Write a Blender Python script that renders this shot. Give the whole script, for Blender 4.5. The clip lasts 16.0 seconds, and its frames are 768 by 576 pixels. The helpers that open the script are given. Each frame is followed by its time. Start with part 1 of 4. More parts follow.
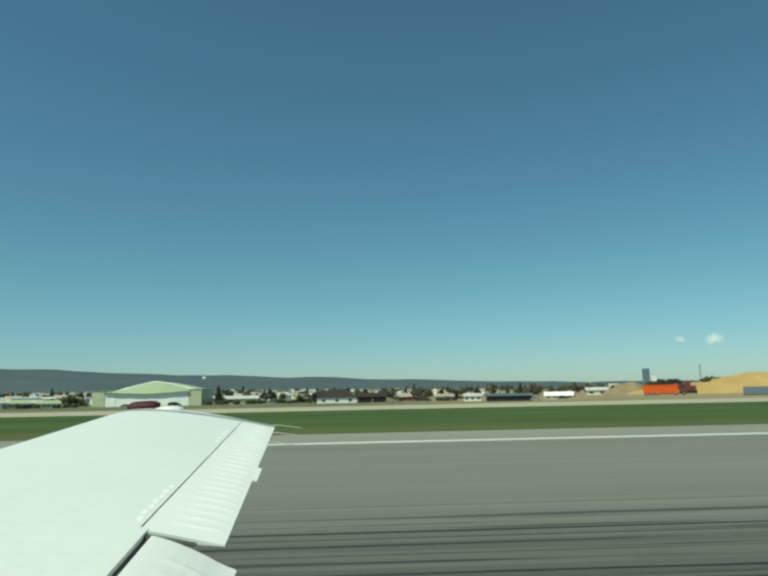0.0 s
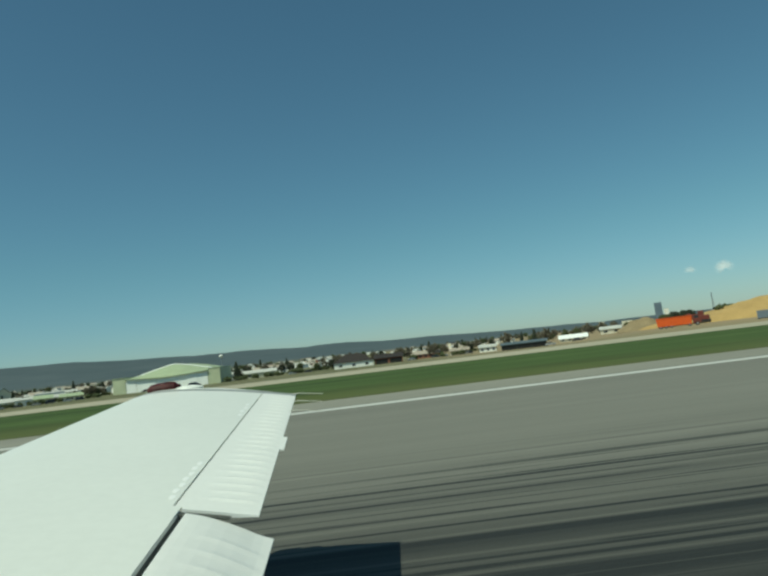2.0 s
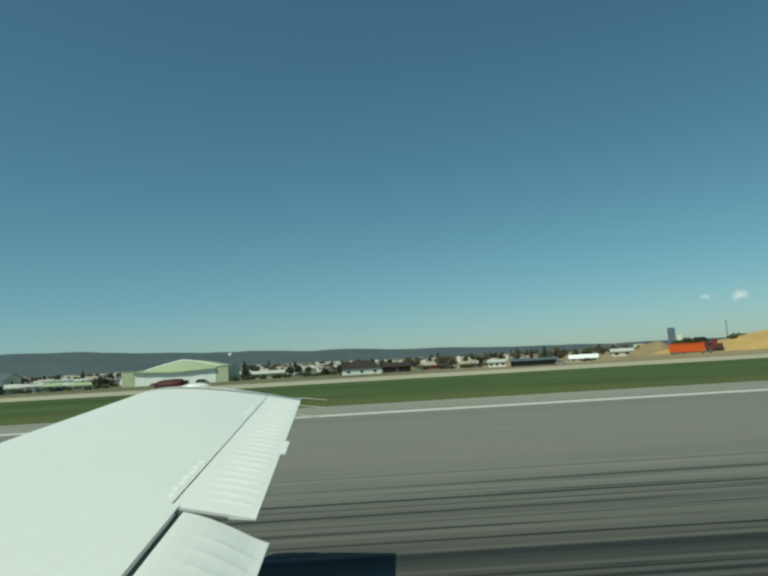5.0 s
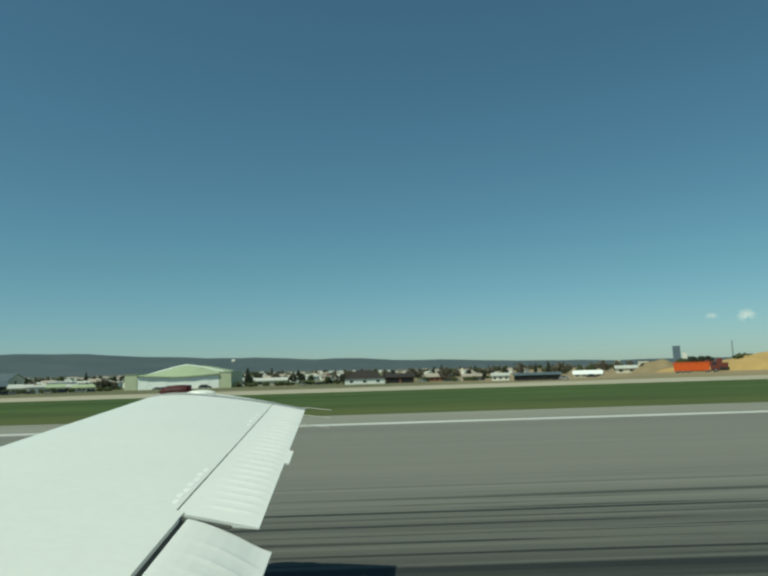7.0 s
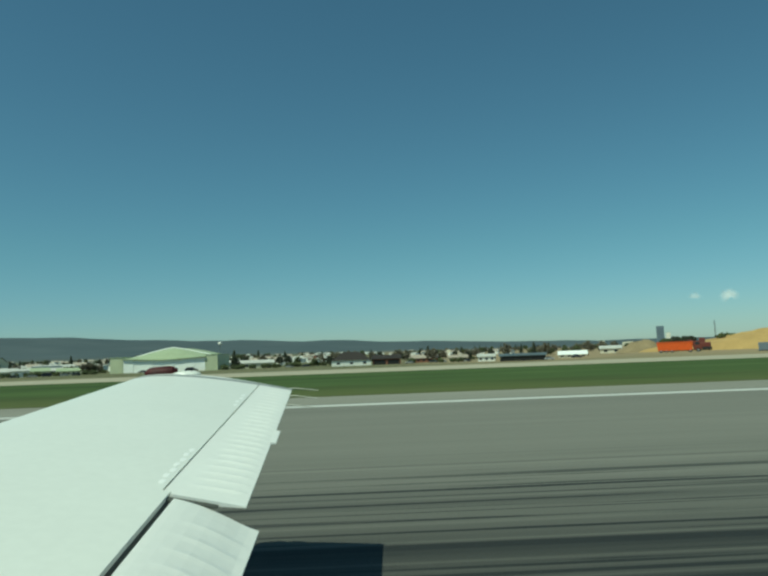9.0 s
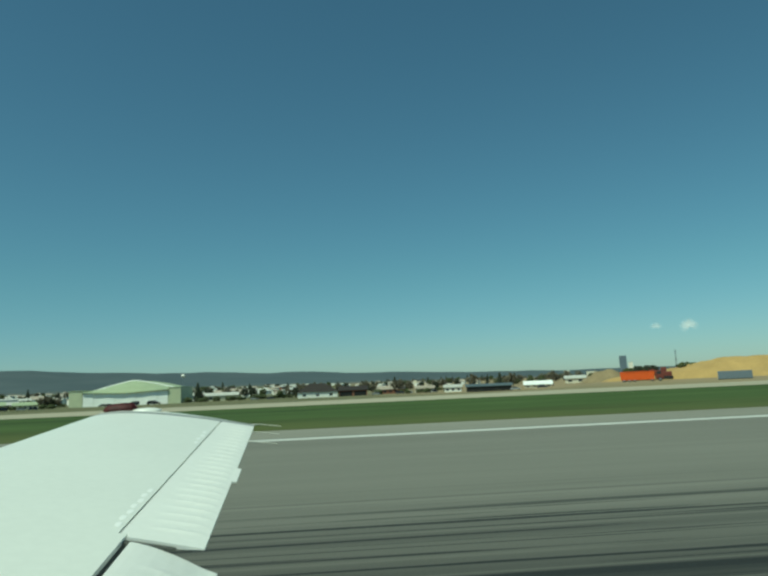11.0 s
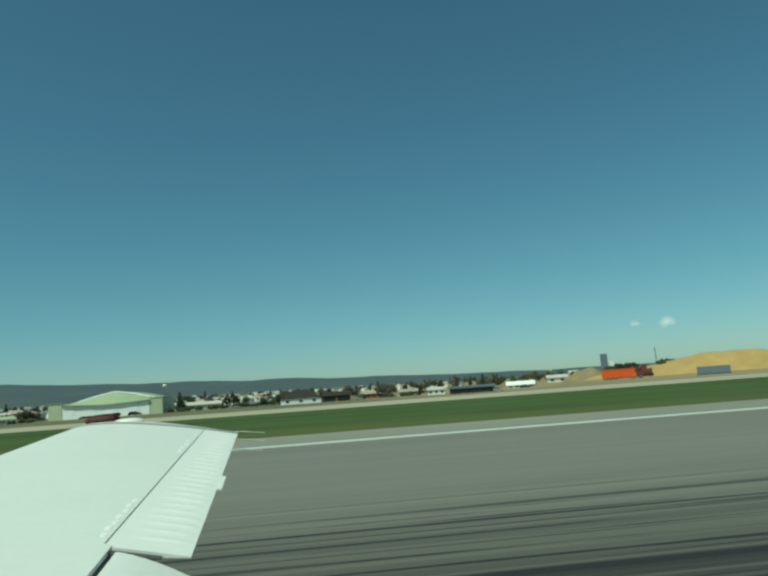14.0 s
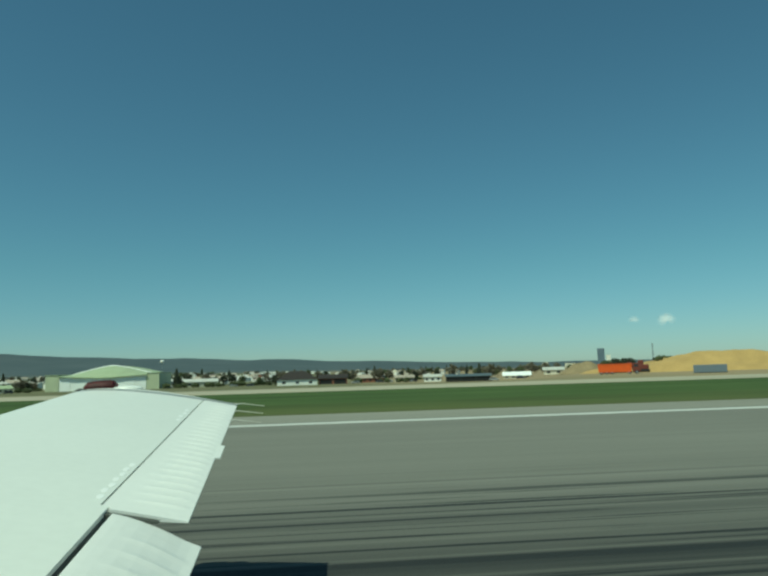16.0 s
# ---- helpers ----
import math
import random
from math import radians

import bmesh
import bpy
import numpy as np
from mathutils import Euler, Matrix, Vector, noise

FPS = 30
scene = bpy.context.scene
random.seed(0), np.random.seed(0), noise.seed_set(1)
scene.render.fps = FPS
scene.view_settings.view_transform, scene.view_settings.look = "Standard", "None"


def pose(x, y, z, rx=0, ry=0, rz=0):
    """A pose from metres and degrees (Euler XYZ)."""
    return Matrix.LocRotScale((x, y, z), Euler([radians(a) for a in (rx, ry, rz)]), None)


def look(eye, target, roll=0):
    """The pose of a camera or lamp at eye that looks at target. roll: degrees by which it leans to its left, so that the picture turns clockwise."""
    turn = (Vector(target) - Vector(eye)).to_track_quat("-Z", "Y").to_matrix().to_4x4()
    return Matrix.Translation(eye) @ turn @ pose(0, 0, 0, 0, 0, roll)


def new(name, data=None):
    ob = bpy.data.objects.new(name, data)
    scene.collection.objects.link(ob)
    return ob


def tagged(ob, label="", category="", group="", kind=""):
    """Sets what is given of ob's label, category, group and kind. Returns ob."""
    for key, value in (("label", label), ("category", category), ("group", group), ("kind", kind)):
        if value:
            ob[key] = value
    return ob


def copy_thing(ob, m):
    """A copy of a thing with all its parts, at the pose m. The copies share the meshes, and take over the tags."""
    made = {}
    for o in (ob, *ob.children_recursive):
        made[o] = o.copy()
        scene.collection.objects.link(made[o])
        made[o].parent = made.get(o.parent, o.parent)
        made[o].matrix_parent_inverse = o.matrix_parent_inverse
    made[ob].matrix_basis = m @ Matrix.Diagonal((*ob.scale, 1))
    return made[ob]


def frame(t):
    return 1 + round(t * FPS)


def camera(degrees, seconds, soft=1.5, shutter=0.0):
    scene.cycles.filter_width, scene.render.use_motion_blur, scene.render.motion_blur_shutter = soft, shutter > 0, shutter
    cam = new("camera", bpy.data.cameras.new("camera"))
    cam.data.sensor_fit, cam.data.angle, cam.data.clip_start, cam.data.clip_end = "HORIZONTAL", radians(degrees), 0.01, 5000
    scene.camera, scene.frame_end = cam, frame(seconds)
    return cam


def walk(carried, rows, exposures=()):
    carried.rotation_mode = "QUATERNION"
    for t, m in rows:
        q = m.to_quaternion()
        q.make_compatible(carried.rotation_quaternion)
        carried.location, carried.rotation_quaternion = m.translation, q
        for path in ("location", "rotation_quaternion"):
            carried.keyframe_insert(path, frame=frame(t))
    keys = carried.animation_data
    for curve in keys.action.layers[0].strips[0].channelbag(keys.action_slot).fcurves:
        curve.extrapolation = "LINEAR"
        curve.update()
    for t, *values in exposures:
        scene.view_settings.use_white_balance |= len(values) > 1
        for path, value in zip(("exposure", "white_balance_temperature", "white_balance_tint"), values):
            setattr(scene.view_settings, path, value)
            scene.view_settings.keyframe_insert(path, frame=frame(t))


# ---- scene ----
# ---- camera and walk ----
cam = camera(58.0, 16.0, soft=2.65)
PATH = [
    (0, -0.012, -0.046, 1.432, -2.87, 8.72, -1.13),
    (0.5, -0.004, -0.025, 1.418, -1.54, 4.99, -2.97),
    (1, -0.008, -0.022, 1.418, -1.57, 4.71, -2.36),
    (1.5, 0.009, -0.045, 1.436, -3.14, 5.20, -5.21),
    (2, -0.021, 0.016, 1.420, -2.06, 5.56, -6.83),
    (2.5, -0.015, -0.005, 1.432, -1.71, 5.03, -7.48),
    (3, -0.006, -0.012, 1.431, -2.06, 4.91, -8.07),
    (3.5, -0.016, -0.005, 1.429, -1.06, 6.03, -6.52),
    (3.7, -0.015, 0.002, 1.429, -1.22, 6.27, -7.63),
    (5.8, -0.009, -0.008, 1.437, -0.99, 6.41, -1.26),
    (6, -0.017, -0.025, 1.446, -1.53, 6.61, -3.02),
    (6.5, -0.014, -0.023, 1.444, -1.34, 6.51, -3.16),
    (7, -0.022, -0.028, 1.442, -0.66, 7.20, -1.75),
    (7.5, -0.011, -0.026, 1.443, -0.12, 7.04, -2.79),
    (8, -0.013, -0.024, 1.442, 0.04, 7.42, -3.03),
    (8.5, -0.007, -0.025, 1.449, -0.93, 6.48, -3.42),
    (9, -0.023, -0.005, 1.429, -1.75, 5.66, -2.11),
    (9.2, -0.027, -0.011, 1.432, -1.37, 7.05, -2.76),
    (11.3, 0.003, -0.062, 1.453, -5.72, 8.12, -1.58),
    (11.5, 0.004, -0.079, 1.446, -6.35, 7.86, -0.19),
    (12, 0.003, -0.075, 1.454, -6.80, 8.45, -1.01),
    (12.5, 0.012, -0.076, 1.452, -7.30, 7.83, -1.54),
    (13, 0.028, -0.069, 1.448, -7.32, 5.60, -2.97),
    (13.5, 0.009, -0.043, 1.435, -7.43, 6.01, -4.49),
    (14, 0.001, -0.075, 1.448, -6.24, 8.34, -4.10),
    (14.5, -0.019, -0.025, 1.419, -6.41, 6.66, -2.58),
    (15, -0.037, 0.010, 1.409, -5.97, 7.89, -2.07),
    (15.5, -0.035, -0.011, 1.407, -5.59, 8.76, -1.24),
    (16, -0.033, -0.002, 1.400, -6.15, 7.14, -1.69),
]
walk(cam, [(t, pose(x, y, z, 90 + pitch, 0, yaw) @ pose(0, 0, 0, 0, 0, roll)) for t, x, y, z, yaw, pitch, roll in PATH],
     exposures=[(0.0, 0.22, 6900, -14), (0.5, 0.0, 6900, -12), (7.5, 0.0, 6900, -12), (9.2, 0.0, 6700, -21), (16.0, 0.0, 6700, -24)])

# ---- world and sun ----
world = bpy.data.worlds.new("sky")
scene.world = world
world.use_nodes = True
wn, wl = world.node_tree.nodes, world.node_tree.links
sky = wn.new("ShaderNodeTexSky")
sky.sky_type, sky.sun_disc = "NISHITA", False
sky.sun_elevation, sky.sun_rotation = radians(57), radians(230)
sky.altitude, sky.air_density, sky.dust_density, sky.ozone_density = 1500, 1.2, 1.3, 6.0
wn["Background"].inputs["Strength"].default_value = 0.086
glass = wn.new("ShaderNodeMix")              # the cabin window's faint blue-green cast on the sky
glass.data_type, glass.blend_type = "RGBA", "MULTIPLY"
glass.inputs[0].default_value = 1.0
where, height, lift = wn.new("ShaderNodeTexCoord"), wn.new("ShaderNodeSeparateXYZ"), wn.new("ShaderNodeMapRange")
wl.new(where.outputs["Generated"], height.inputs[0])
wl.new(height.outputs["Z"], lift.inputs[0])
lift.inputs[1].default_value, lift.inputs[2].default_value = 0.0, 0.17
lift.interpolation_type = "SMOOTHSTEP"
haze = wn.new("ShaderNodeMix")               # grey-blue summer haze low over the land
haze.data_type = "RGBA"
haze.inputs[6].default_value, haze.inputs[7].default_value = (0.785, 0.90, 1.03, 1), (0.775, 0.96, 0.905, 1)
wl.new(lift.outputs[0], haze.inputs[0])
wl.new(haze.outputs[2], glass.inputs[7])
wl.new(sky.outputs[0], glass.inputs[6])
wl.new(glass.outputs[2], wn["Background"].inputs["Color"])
sun = new("sun", bpy.data.lights.new("sun", "SUN"))
sun.data.energy, sun.data.angle, sun.data.color = 3.5, radians(0.5), (1.0, 0.96, 0.88)
sun.matrix_world = look((-60, -50, 120), (0, 0, 0))


# ---- materials ----
def mat(name, colour, rough=0.7, metal=0.0, vary=0.12, scale=3.0, bump=0.0, fine=40.0, tint=None, stretch=(1, 1, 1), spec=0.4):
    """Two scales of variation and optional relief."""
    m = bpy.data.materials.new(name)
    m.use_nodes = True
    n, l = m.node_tree.nodes, m.node_tree.links
    b = n["Principled BSDF"]
    b.inputs["Roughness"].default_value, b.inputs["Metallic"].default_value = rough, metal
    b.inputs["Specular IOR Level"].default_value = spec
    g = n.new("ShaderNodeTexCoord")
    mp = n.new("ShaderNodeMapping")
    mp.inputs["Scale"].default_value = stretch
    l.new(g.outputs["Object"], mp.inputs["Vector"])
    big, small = n.new("ShaderNodeTexNoise"), n.new("ShaderNodeTexNoise")
    for tex, s in ((big, scale), (small, fine)):
        tex.inputs["Scale"].default_value, tex.inputs["Detail"].default_value = s, 5
        l.new(mp.outputs[0], tex.inputs["Vector"])
    add = n.new("ShaderNodeMath")
    add.operation = "ADD"
    l.new(big.outputs["Fac"], add.inputs[0])
    l.new(small.outputs["Fac"], add.inputs[1])
    ramp = n.new("ShaderNodeMapRange")
    ramp.inputs[1].default_value, ramp.inputs[2].default_value = 0.65, 1.35
    l.new(add.outputs[0], ramp.inputs[0])
    mix = n.new("ShaderNodeMix")
    mix.data_type = "RGBA"
    dark = tint or tuple(c * (1 - 2 * vary) for c in colour)
    mix.inputs[6].default_value, mix.inputs[7].default_value = (*dark, 1), (*[min(1, c * (1 + vary)) for c in colour], 1)
    l.new(ramp.outputs[0], mix.inputs[0])
    l.new(mix.outputs[2], b.inputs["Base Color"])
    if bump:
        bp = n.new("ShaderNodeBump")
        bp.inputs["Strength"].default_value, bp.inputs["Distance"].default_value = 0.6, bump
        l.new(small.outputs["Fac"], bp.inputs["Height"])
        l.new(bp.outputs[0], b.inputs["Normal"])
    return m


def runway_material():
    """Weathered asphalt with long dark tyre-rubber streaks along the runway's length."""
    m = bpy.data.materials.new("runway_asphalt")
    m.use_nodes = True
    n, l = m.node_tree.nodes, m.node_tree.links
    b = n["Principled BSDF"]
    b.inputs["Roughness"].default_value = 0.85
    b.inputs["Specular IOR Level"].default_value = 0.25
    g = n.new("ShaderNodeTexCoord")
    sep = n.new("ShaderNodeSeparateXYZ")
    l.new(g.outputs["Object"], sep.inputs[0])

    def streaks(sx, sy, lo, hi):
        mp = n.new("ShaderNodeMapping")
        mp.inputs["Scale"].default_value = (sx, sy, 1)
        l.new(g.outputs["Object"], mp.inputs["Vector"])
        t = n.new("ShaderNodeTexNoise")
        t.inputs["Scale"].default_value, t.inputs["Detail"].default_value, t.inputs["Roughness"].default_value = 1.0, 4, 0.6
        l.new(mp.outputs[0], t.inputs["Vector"])
        r = n.new("ShaderNodeMapRange")
        r.inputs[1].default_value, r.inputs[2].default_value = lo, hi
        l.new(t.outputs["Fac"], r.inputs[0])
        return r.outputs[0]

    def op(kind, a, c):
        o = n.new("ShaderNodeMath")
        o.operation = kind
        for i, v in enumerate((a, c)):
            if isinstance(v, (int, float)):
                o.inputs[i].default_value = v
            else:
                l.new(v, o.inputs[i])
        return o.outputs[0]

    band = n.new("ShaderNodeValToRGB")           # where the tyres touch, across the runway
    e = band.color_ramp.elements
    e[0].position, e[0].color = 0.0, (0.9, 0.9, 0.9, 1)
    e[1].position, e[1].color = 1.0, (0, 0, 0, 1)
    for p, v in ((0.20, 1.0), (0.36, 0.95), (0.43, 0.66), (0.48, 0.26), (0.52, 0.08), (0.60, 0.0)):
        q = e.new(p)
        q.color = (v, v, v, 1)
    across = op("MULTIPLY", op("ABSOLUTE", sep.outputs["Y"], 0), 1 / 20.0)
    sway = streaks(0.02, 0.03, 0.2, 0.8)         # landing tracks wander a little
    l.new(op("ADD", across, op("MULTIPLY", op("SUBTRACT", sway, 0.5), 0.05)), band.inputs[0])
    wide = streaks(0.015, 0.9, 0.42, 0.62)
    thin = streaks(0.034, 4.6, 0.545, 0.60)
    short = streaks(0.120, 8.0, 0.575, 0.63)     # single touches, a few metres long
    pale = streaks(0.026, 7.0, 0.55, 0.64)       # clean asphalt left between the tracks
    worn = n.new("ShaderNodeMapRange")           # the middle of the runway is black with rubber
    worn.inputs[1].default_value, worn.inputs[2].default_value = 0.43, 0.22
    worn.inputs[3].default_value, worn.inputs[4].default_value = 0.0, 0.74
    l.new(across, worn.inputs[0])
    marks = op("MULTIPLY", band.outputs[0], op("ADD", op("MULTIPLY", wide, 0.30), op("MULTIPLY", op("MAXIMUM", thin, op("MULTIPLY", short, 0.9)), 0.80)))
    rubber = op("MULTIPLY", op("MINIMUM", op("ADD", marks, worn.outputs[0]), 0.95), op("SUBTRACT", 1.0, op("MULTIPLY", pale, 0.45)))
    grain = streaks(30, 30, 0.3, 0.7)
    patch, fine = streaks(0.03, 0.22, 0.3, 0.7), streaks(0.018, 1.7, 0.35, 0.68)
    tone = op("ADD", op("MULTIPLY", grain, 0.30), op("ADD", op("MULTIPLY", patch, 0.52), op("MULTIPLY", fine, 0.18)))
    base = n.new("ShaderNodeMix")
    base.data_type = "RGBA"
    base.inputs[6].default_value, base.inputs[7].default_value = (0.150, 0.148, 0.126, 1), (0.226, 0.222, 0.190, 1)
    l.new(tone, base.inputs[0])
    mix = n.new("ShaderNodeMix")
    mix.data_type = "RGBA"
    mix.inputs[7].default_value = (0.016, 0.019, 0.020, 1)
    l.new(rubber, mix.inputs[0])
    l.new(base.outputs[2], mix.inputs[6])
    l.new(mix.outputs[2], b.inputs["Base Color"])
    bp = n.new("ShaderNodeBump")
    bp.inputs["Strength"].default_value, bp.inputs["Distance"].default_value = 0.4, 0.01
    l.new(grain, bp.inputs["Height"])
    l.new(bp.outputs[0], b.inputs["Normal"])
    return m


WHITE = mat("white_aircraft_paint", (0.77, 0.78, 0.73), 0.35, vary=0.02, scale=1.5, fine=25)
WHITE2 = mat("white_control_surface_paint", (0.81, 0.81, 0.77), 0.4, vary=0.02, scale=2.5, fine=30)
GREYP = mat("grey_tip_shade", (0.30, 0.31, 0.31), 0.5, vary=0.1)
GAPM = mat("dark_gap_shade", (0.085, 0.090, 0.078), 0.8, vary=0.2)
FASTENER = mat("fastener_glint_white", (0.93, 0.93, 0.90), 0.3, vary=0.02)
RUBBER = mat("tyre_rubber", (0.025, 0.025, 0.026), 0.8, vary=0.2, fine=60)
STEEL = mat("bare_steel", (0.45, 0.45, 0.45), 0.35, metal=0.9, vary=0.1)
ROD = mat("pale_wick_rod", (0.62, 0.60, 0.52), 0.6, vary=0.1)
REDL = mat("red_lens", (0.075, 0.012, 0.014), 0.6, vary=0.35, scale=9, spec=0.25)
RUNWAY = runway_material()
SHOULDER = mat("shoulder_asphalt", (0.25, 0.243, 0.20), 0.9, vary=0.1, scale=0.3, fine=18, bump=0.01, stretch=(0.2, 1, 1))
PAINT = mat("worn_white_line_paint", (0.54, 0.54, 0.50), 0.7, vary=0.06, scale=0.8, fine=14, stretch=(0.3, 1, 1))
GRASS = mat("airfield_grass", (0.070, 0.104, 0.034), 0.95, vary=0.25, scale=0.16, fine=1.3, tint=(0.034, 0.056, 0.018), spec=0.1, stretch=(0.10, 1, 1))


def dry_verge(m, y0, y1):
    """Olive, drier grass towards the runway, in ragged patches."""
    n, l = m.node_tree.nodes, m.node_tree.links
    g = n.new("ShaderNodeTexCoord")
    sep, far, tex = n.new("ShaderNodeSeparateXYZ"), n.new("ShaderNodeMapRange"), n.new("ShaderNodeTexNoise")
    l.new(g.outputs["Object"], sep.inputs[0])
    far.inputs[1].default_value, far.inputs[2].default_value = y1, y0
    l.new(sep.outputs["Y"], far.inputs[0])
    mp = n.new("ShaderNodeMapping")
    mp.inputs["Scale"].default_value = (0.03, 0.12, 1)
    l.new(g.outputs["Object"], mp.inputs["Vector"])
    tex.inputs["Scale"].default_value, tex.inputs["Detail"].default_value = 1.0, 6
    l.new(mp.outputs[0], tex.inputs["Vector"])
    mul = n.new("ShaderNodeMath")
    mul.operation = "MULTIPLY"
    l.new(far.outputs[0], mul.inputs[0])
    l.new(tex.outputs["Fac"], mul.inputs[1])
    old = n["Principled BSDF"].inputs["Base Color"].links[0].from_socket
    mix = n.new("ShaderNodeMix")
    mix.data_type = "RGBA"
    mix.inputs[7].default_value = (0.15, 0.135, 0.055, 1)
    l.new(mul.outputs[0], mix.inputs[0])
    l.new(old, mix.inputs[6])
    l.new(mix.outputs[2], n["Principled BSDF"].inputs["Base Color"])


dry_verge(GRASS, 23.0, 40.0)
CONCRETE = mat("pale_taxiway_concrete", (0.40, 0.36, 0.265), 0.9, vary=0.08, scale=0.1, fine=3, stretch=(0.3, 1, 1))
EARTH = mat("brown_earth", (0.27, 0.21, 0.12), 0.95, vary=0.15, scale=0.25, fine=3, bump=0.08)
SAND = mat("ochre_sand", (0.44, 0.295, 0.115), 0.95, vary=0.12, scale=0.25, fine=3, bump=0.08)
PGREEN = mat("pale_green_cladding", (0.53, 0.57, 0.39), 0.6, vary=0.07, scale=0.2, fine=4)
PGREEN2 = mat("faded_green_roof", (0.38, 0.45, 0.285), 0.6, vary=0.08, scale=0.15, fine=2)
DOORW = mat("white_hangar_door", (0.93, 0.95, 0.91), 0.5, vary=0.04, scale=0.3, fine=5)
CREAM = mat("cream_cladding", (0.55, 0.55, 0.42), 0.6, vary=0.05, scale=0.2, fine=4)
GREYR = mat("blue_grey_roof_metal", (0.10, 0.13, 0.14), 0.5, vary=0.1, scale=0.2, fine=3)
DARKIN = mat("dark_interior_shade", (0.02, 0.022, 0.022), 0.9, vary=0.1)
WALLW = mat("whitewashed_wall", (0.88, 0.87, 0.80), 0.85, vary=0.06, scale=0.4, fine=4)
WALLC = mat("cream_house_wall", (0.72, 0.67, 0.53), 0.85, vary=0.06, scale=0.4, fine=4)
WALLB = mat("red_brick_wall", (0.26, 0.11, 0.07), 0.85, vary=0.12, scale=0.5, fine=6)
ROOFR = mat("terracotta_roof", (0.40, 0.345, 0.28), 0.85, vary=0.15, scale=0.5, fine=6)
ROOFB = mat("dark_brown_roof", (0.034, 0.028, 0.025), 0.8, vary=0.15, scale=0.5, fine=5)
ROOFG = mat("pale_sheet_roof", (0.55, 0.55, 0.50), 0.6, vary=0.1, scale=0.3, fine=4)
BLACKC = mat("black_cladding", (0.022, 0.028, 0.024), 0.7, vary=0.15, scale=0.3, fine=4)
GLASS = mat("dark_window_glass", (0.03, 0.04, 0.05), 0.1, vary=0.1, spec=0.6)
TOWERG = mat("blue_glass_tower", (0.15, 0.20, 0.25), 0.25, vary=0.12, scale=0.05, fine=0.6)
ORANGE = mat("orange_truck_paint", (0.72, 0.115, 0.02), 0.45, vary=0.08, scale=0.8, fine=8)
REDP = mat("dull_red_paint", (0.17, 0.042, 0.03), 0.5, vary=0.12)
SILVER = mat("silver_car_paint", (0.38, 0.39, 0.40), 0.35, metal=0.3, vary=0.05)
NAVY = mat("dark_car_paint", (0.03, 0.035, 0.05), 0.3, vary=0.1)
BLUEGREY = mat("blue_grey_container", (0.16, 0.20, 0.24), 0.6, vary=0.08)
BARK = mat("tree_bark", (0.10, 0.075, 0.055), 0.95, vary=0.2, fine=20, bump=0.02)
LEAF = mat("spring_leaves", (0.100, 0.118, 0.056), 0.85, vary=0.25, scale=0.4, fine=3, spec=0.15)
LEAFB = mat("brown_budding_twigs", (0.150, 0.135, 0.098), 0.9, vary=0.25, scale=0.4, fine=3, spec=0.1)
LEAFD = mat("dark_green_needles", (0.055, 0.064, 0.044), 0.9, vary=0.25, scale=0.4, fine=3, spec=0.1)


def cloud_material(name, density):
    """Thin vapour: its sunlit white is given off as emission, which thins out towards its ragged rim."""
    m = bpy.data.materials.new(name)
    m.use_nodes = True
    n, l = m.node_tree.nodes, m.node_tree.links
    n.remove(n["Principled BSDF"])
    b, clear, both = n.new("ShaderNodeEmission"), n.new("ShaderNodeBsdfTransparent"), n.new("ShaderNodeMixShader")
    b.inputs["Color"].default_value, b.inputs["Strength"].default_value = (0.76, 0.86, 0.90, 1), 0.82
    l.new(clear.outputs[0], both.inputs[1])
    l.new(b.outputs[0], both.inputs[2])
    l.new(both.outputs[0], n["Material Output"].inputs["Surface"])
    g, ln = n.new("ShaderNodeTexCoord"), n.new("ShaderNodeVectorMath")
    ln.operation = "LENGTH"
    mp = n.new("ShaderNodeMapping")
    mp.inputs["Location"].default_value, mp.inputs["Scale"].default_value = (-1, 0, -0.85), (2, 0, 2)
    l.new(g.outputs["Generated"], mp.inputs["Vector"])
    l.new(mp.outputs[0], ln.inputs[0])
    t = n.new("ShaderNodeTexNoise")
    t.inputs["Scale"].default_value, t.inputs["Detail"].default_value = 0.03, 6
    l.new(g.outputs["Object"], t.inputs["Vector"])
    a = n.new("ShaderNodeMath")
    a.operation = "MULTIPLY_ADD"
    a.inputs[1].default_value = 1.1
    l.new(t.outputs["Fac"], a.inputs[0])
    neg = n.new("ShaderNodeMath")
    neg.operation = "SUBTRACT"
    neg.inputs[0].default_value = 0.20
    l.new(ln.outputs["Value"], neg.inputs[1])
    l.new(neg.outputs[0], a.inputs[2])
    r = n.new("ShaderNodeMapRange")
    r.inputs[1].default_value, r.inputs[2].default_value, r.inputs[4].default_value = -0.15, 0.95, density
    l.new(a.outputs[0], r.inputs[0])
    l.new(r.outputs[0], both.inputs[0])
    return m


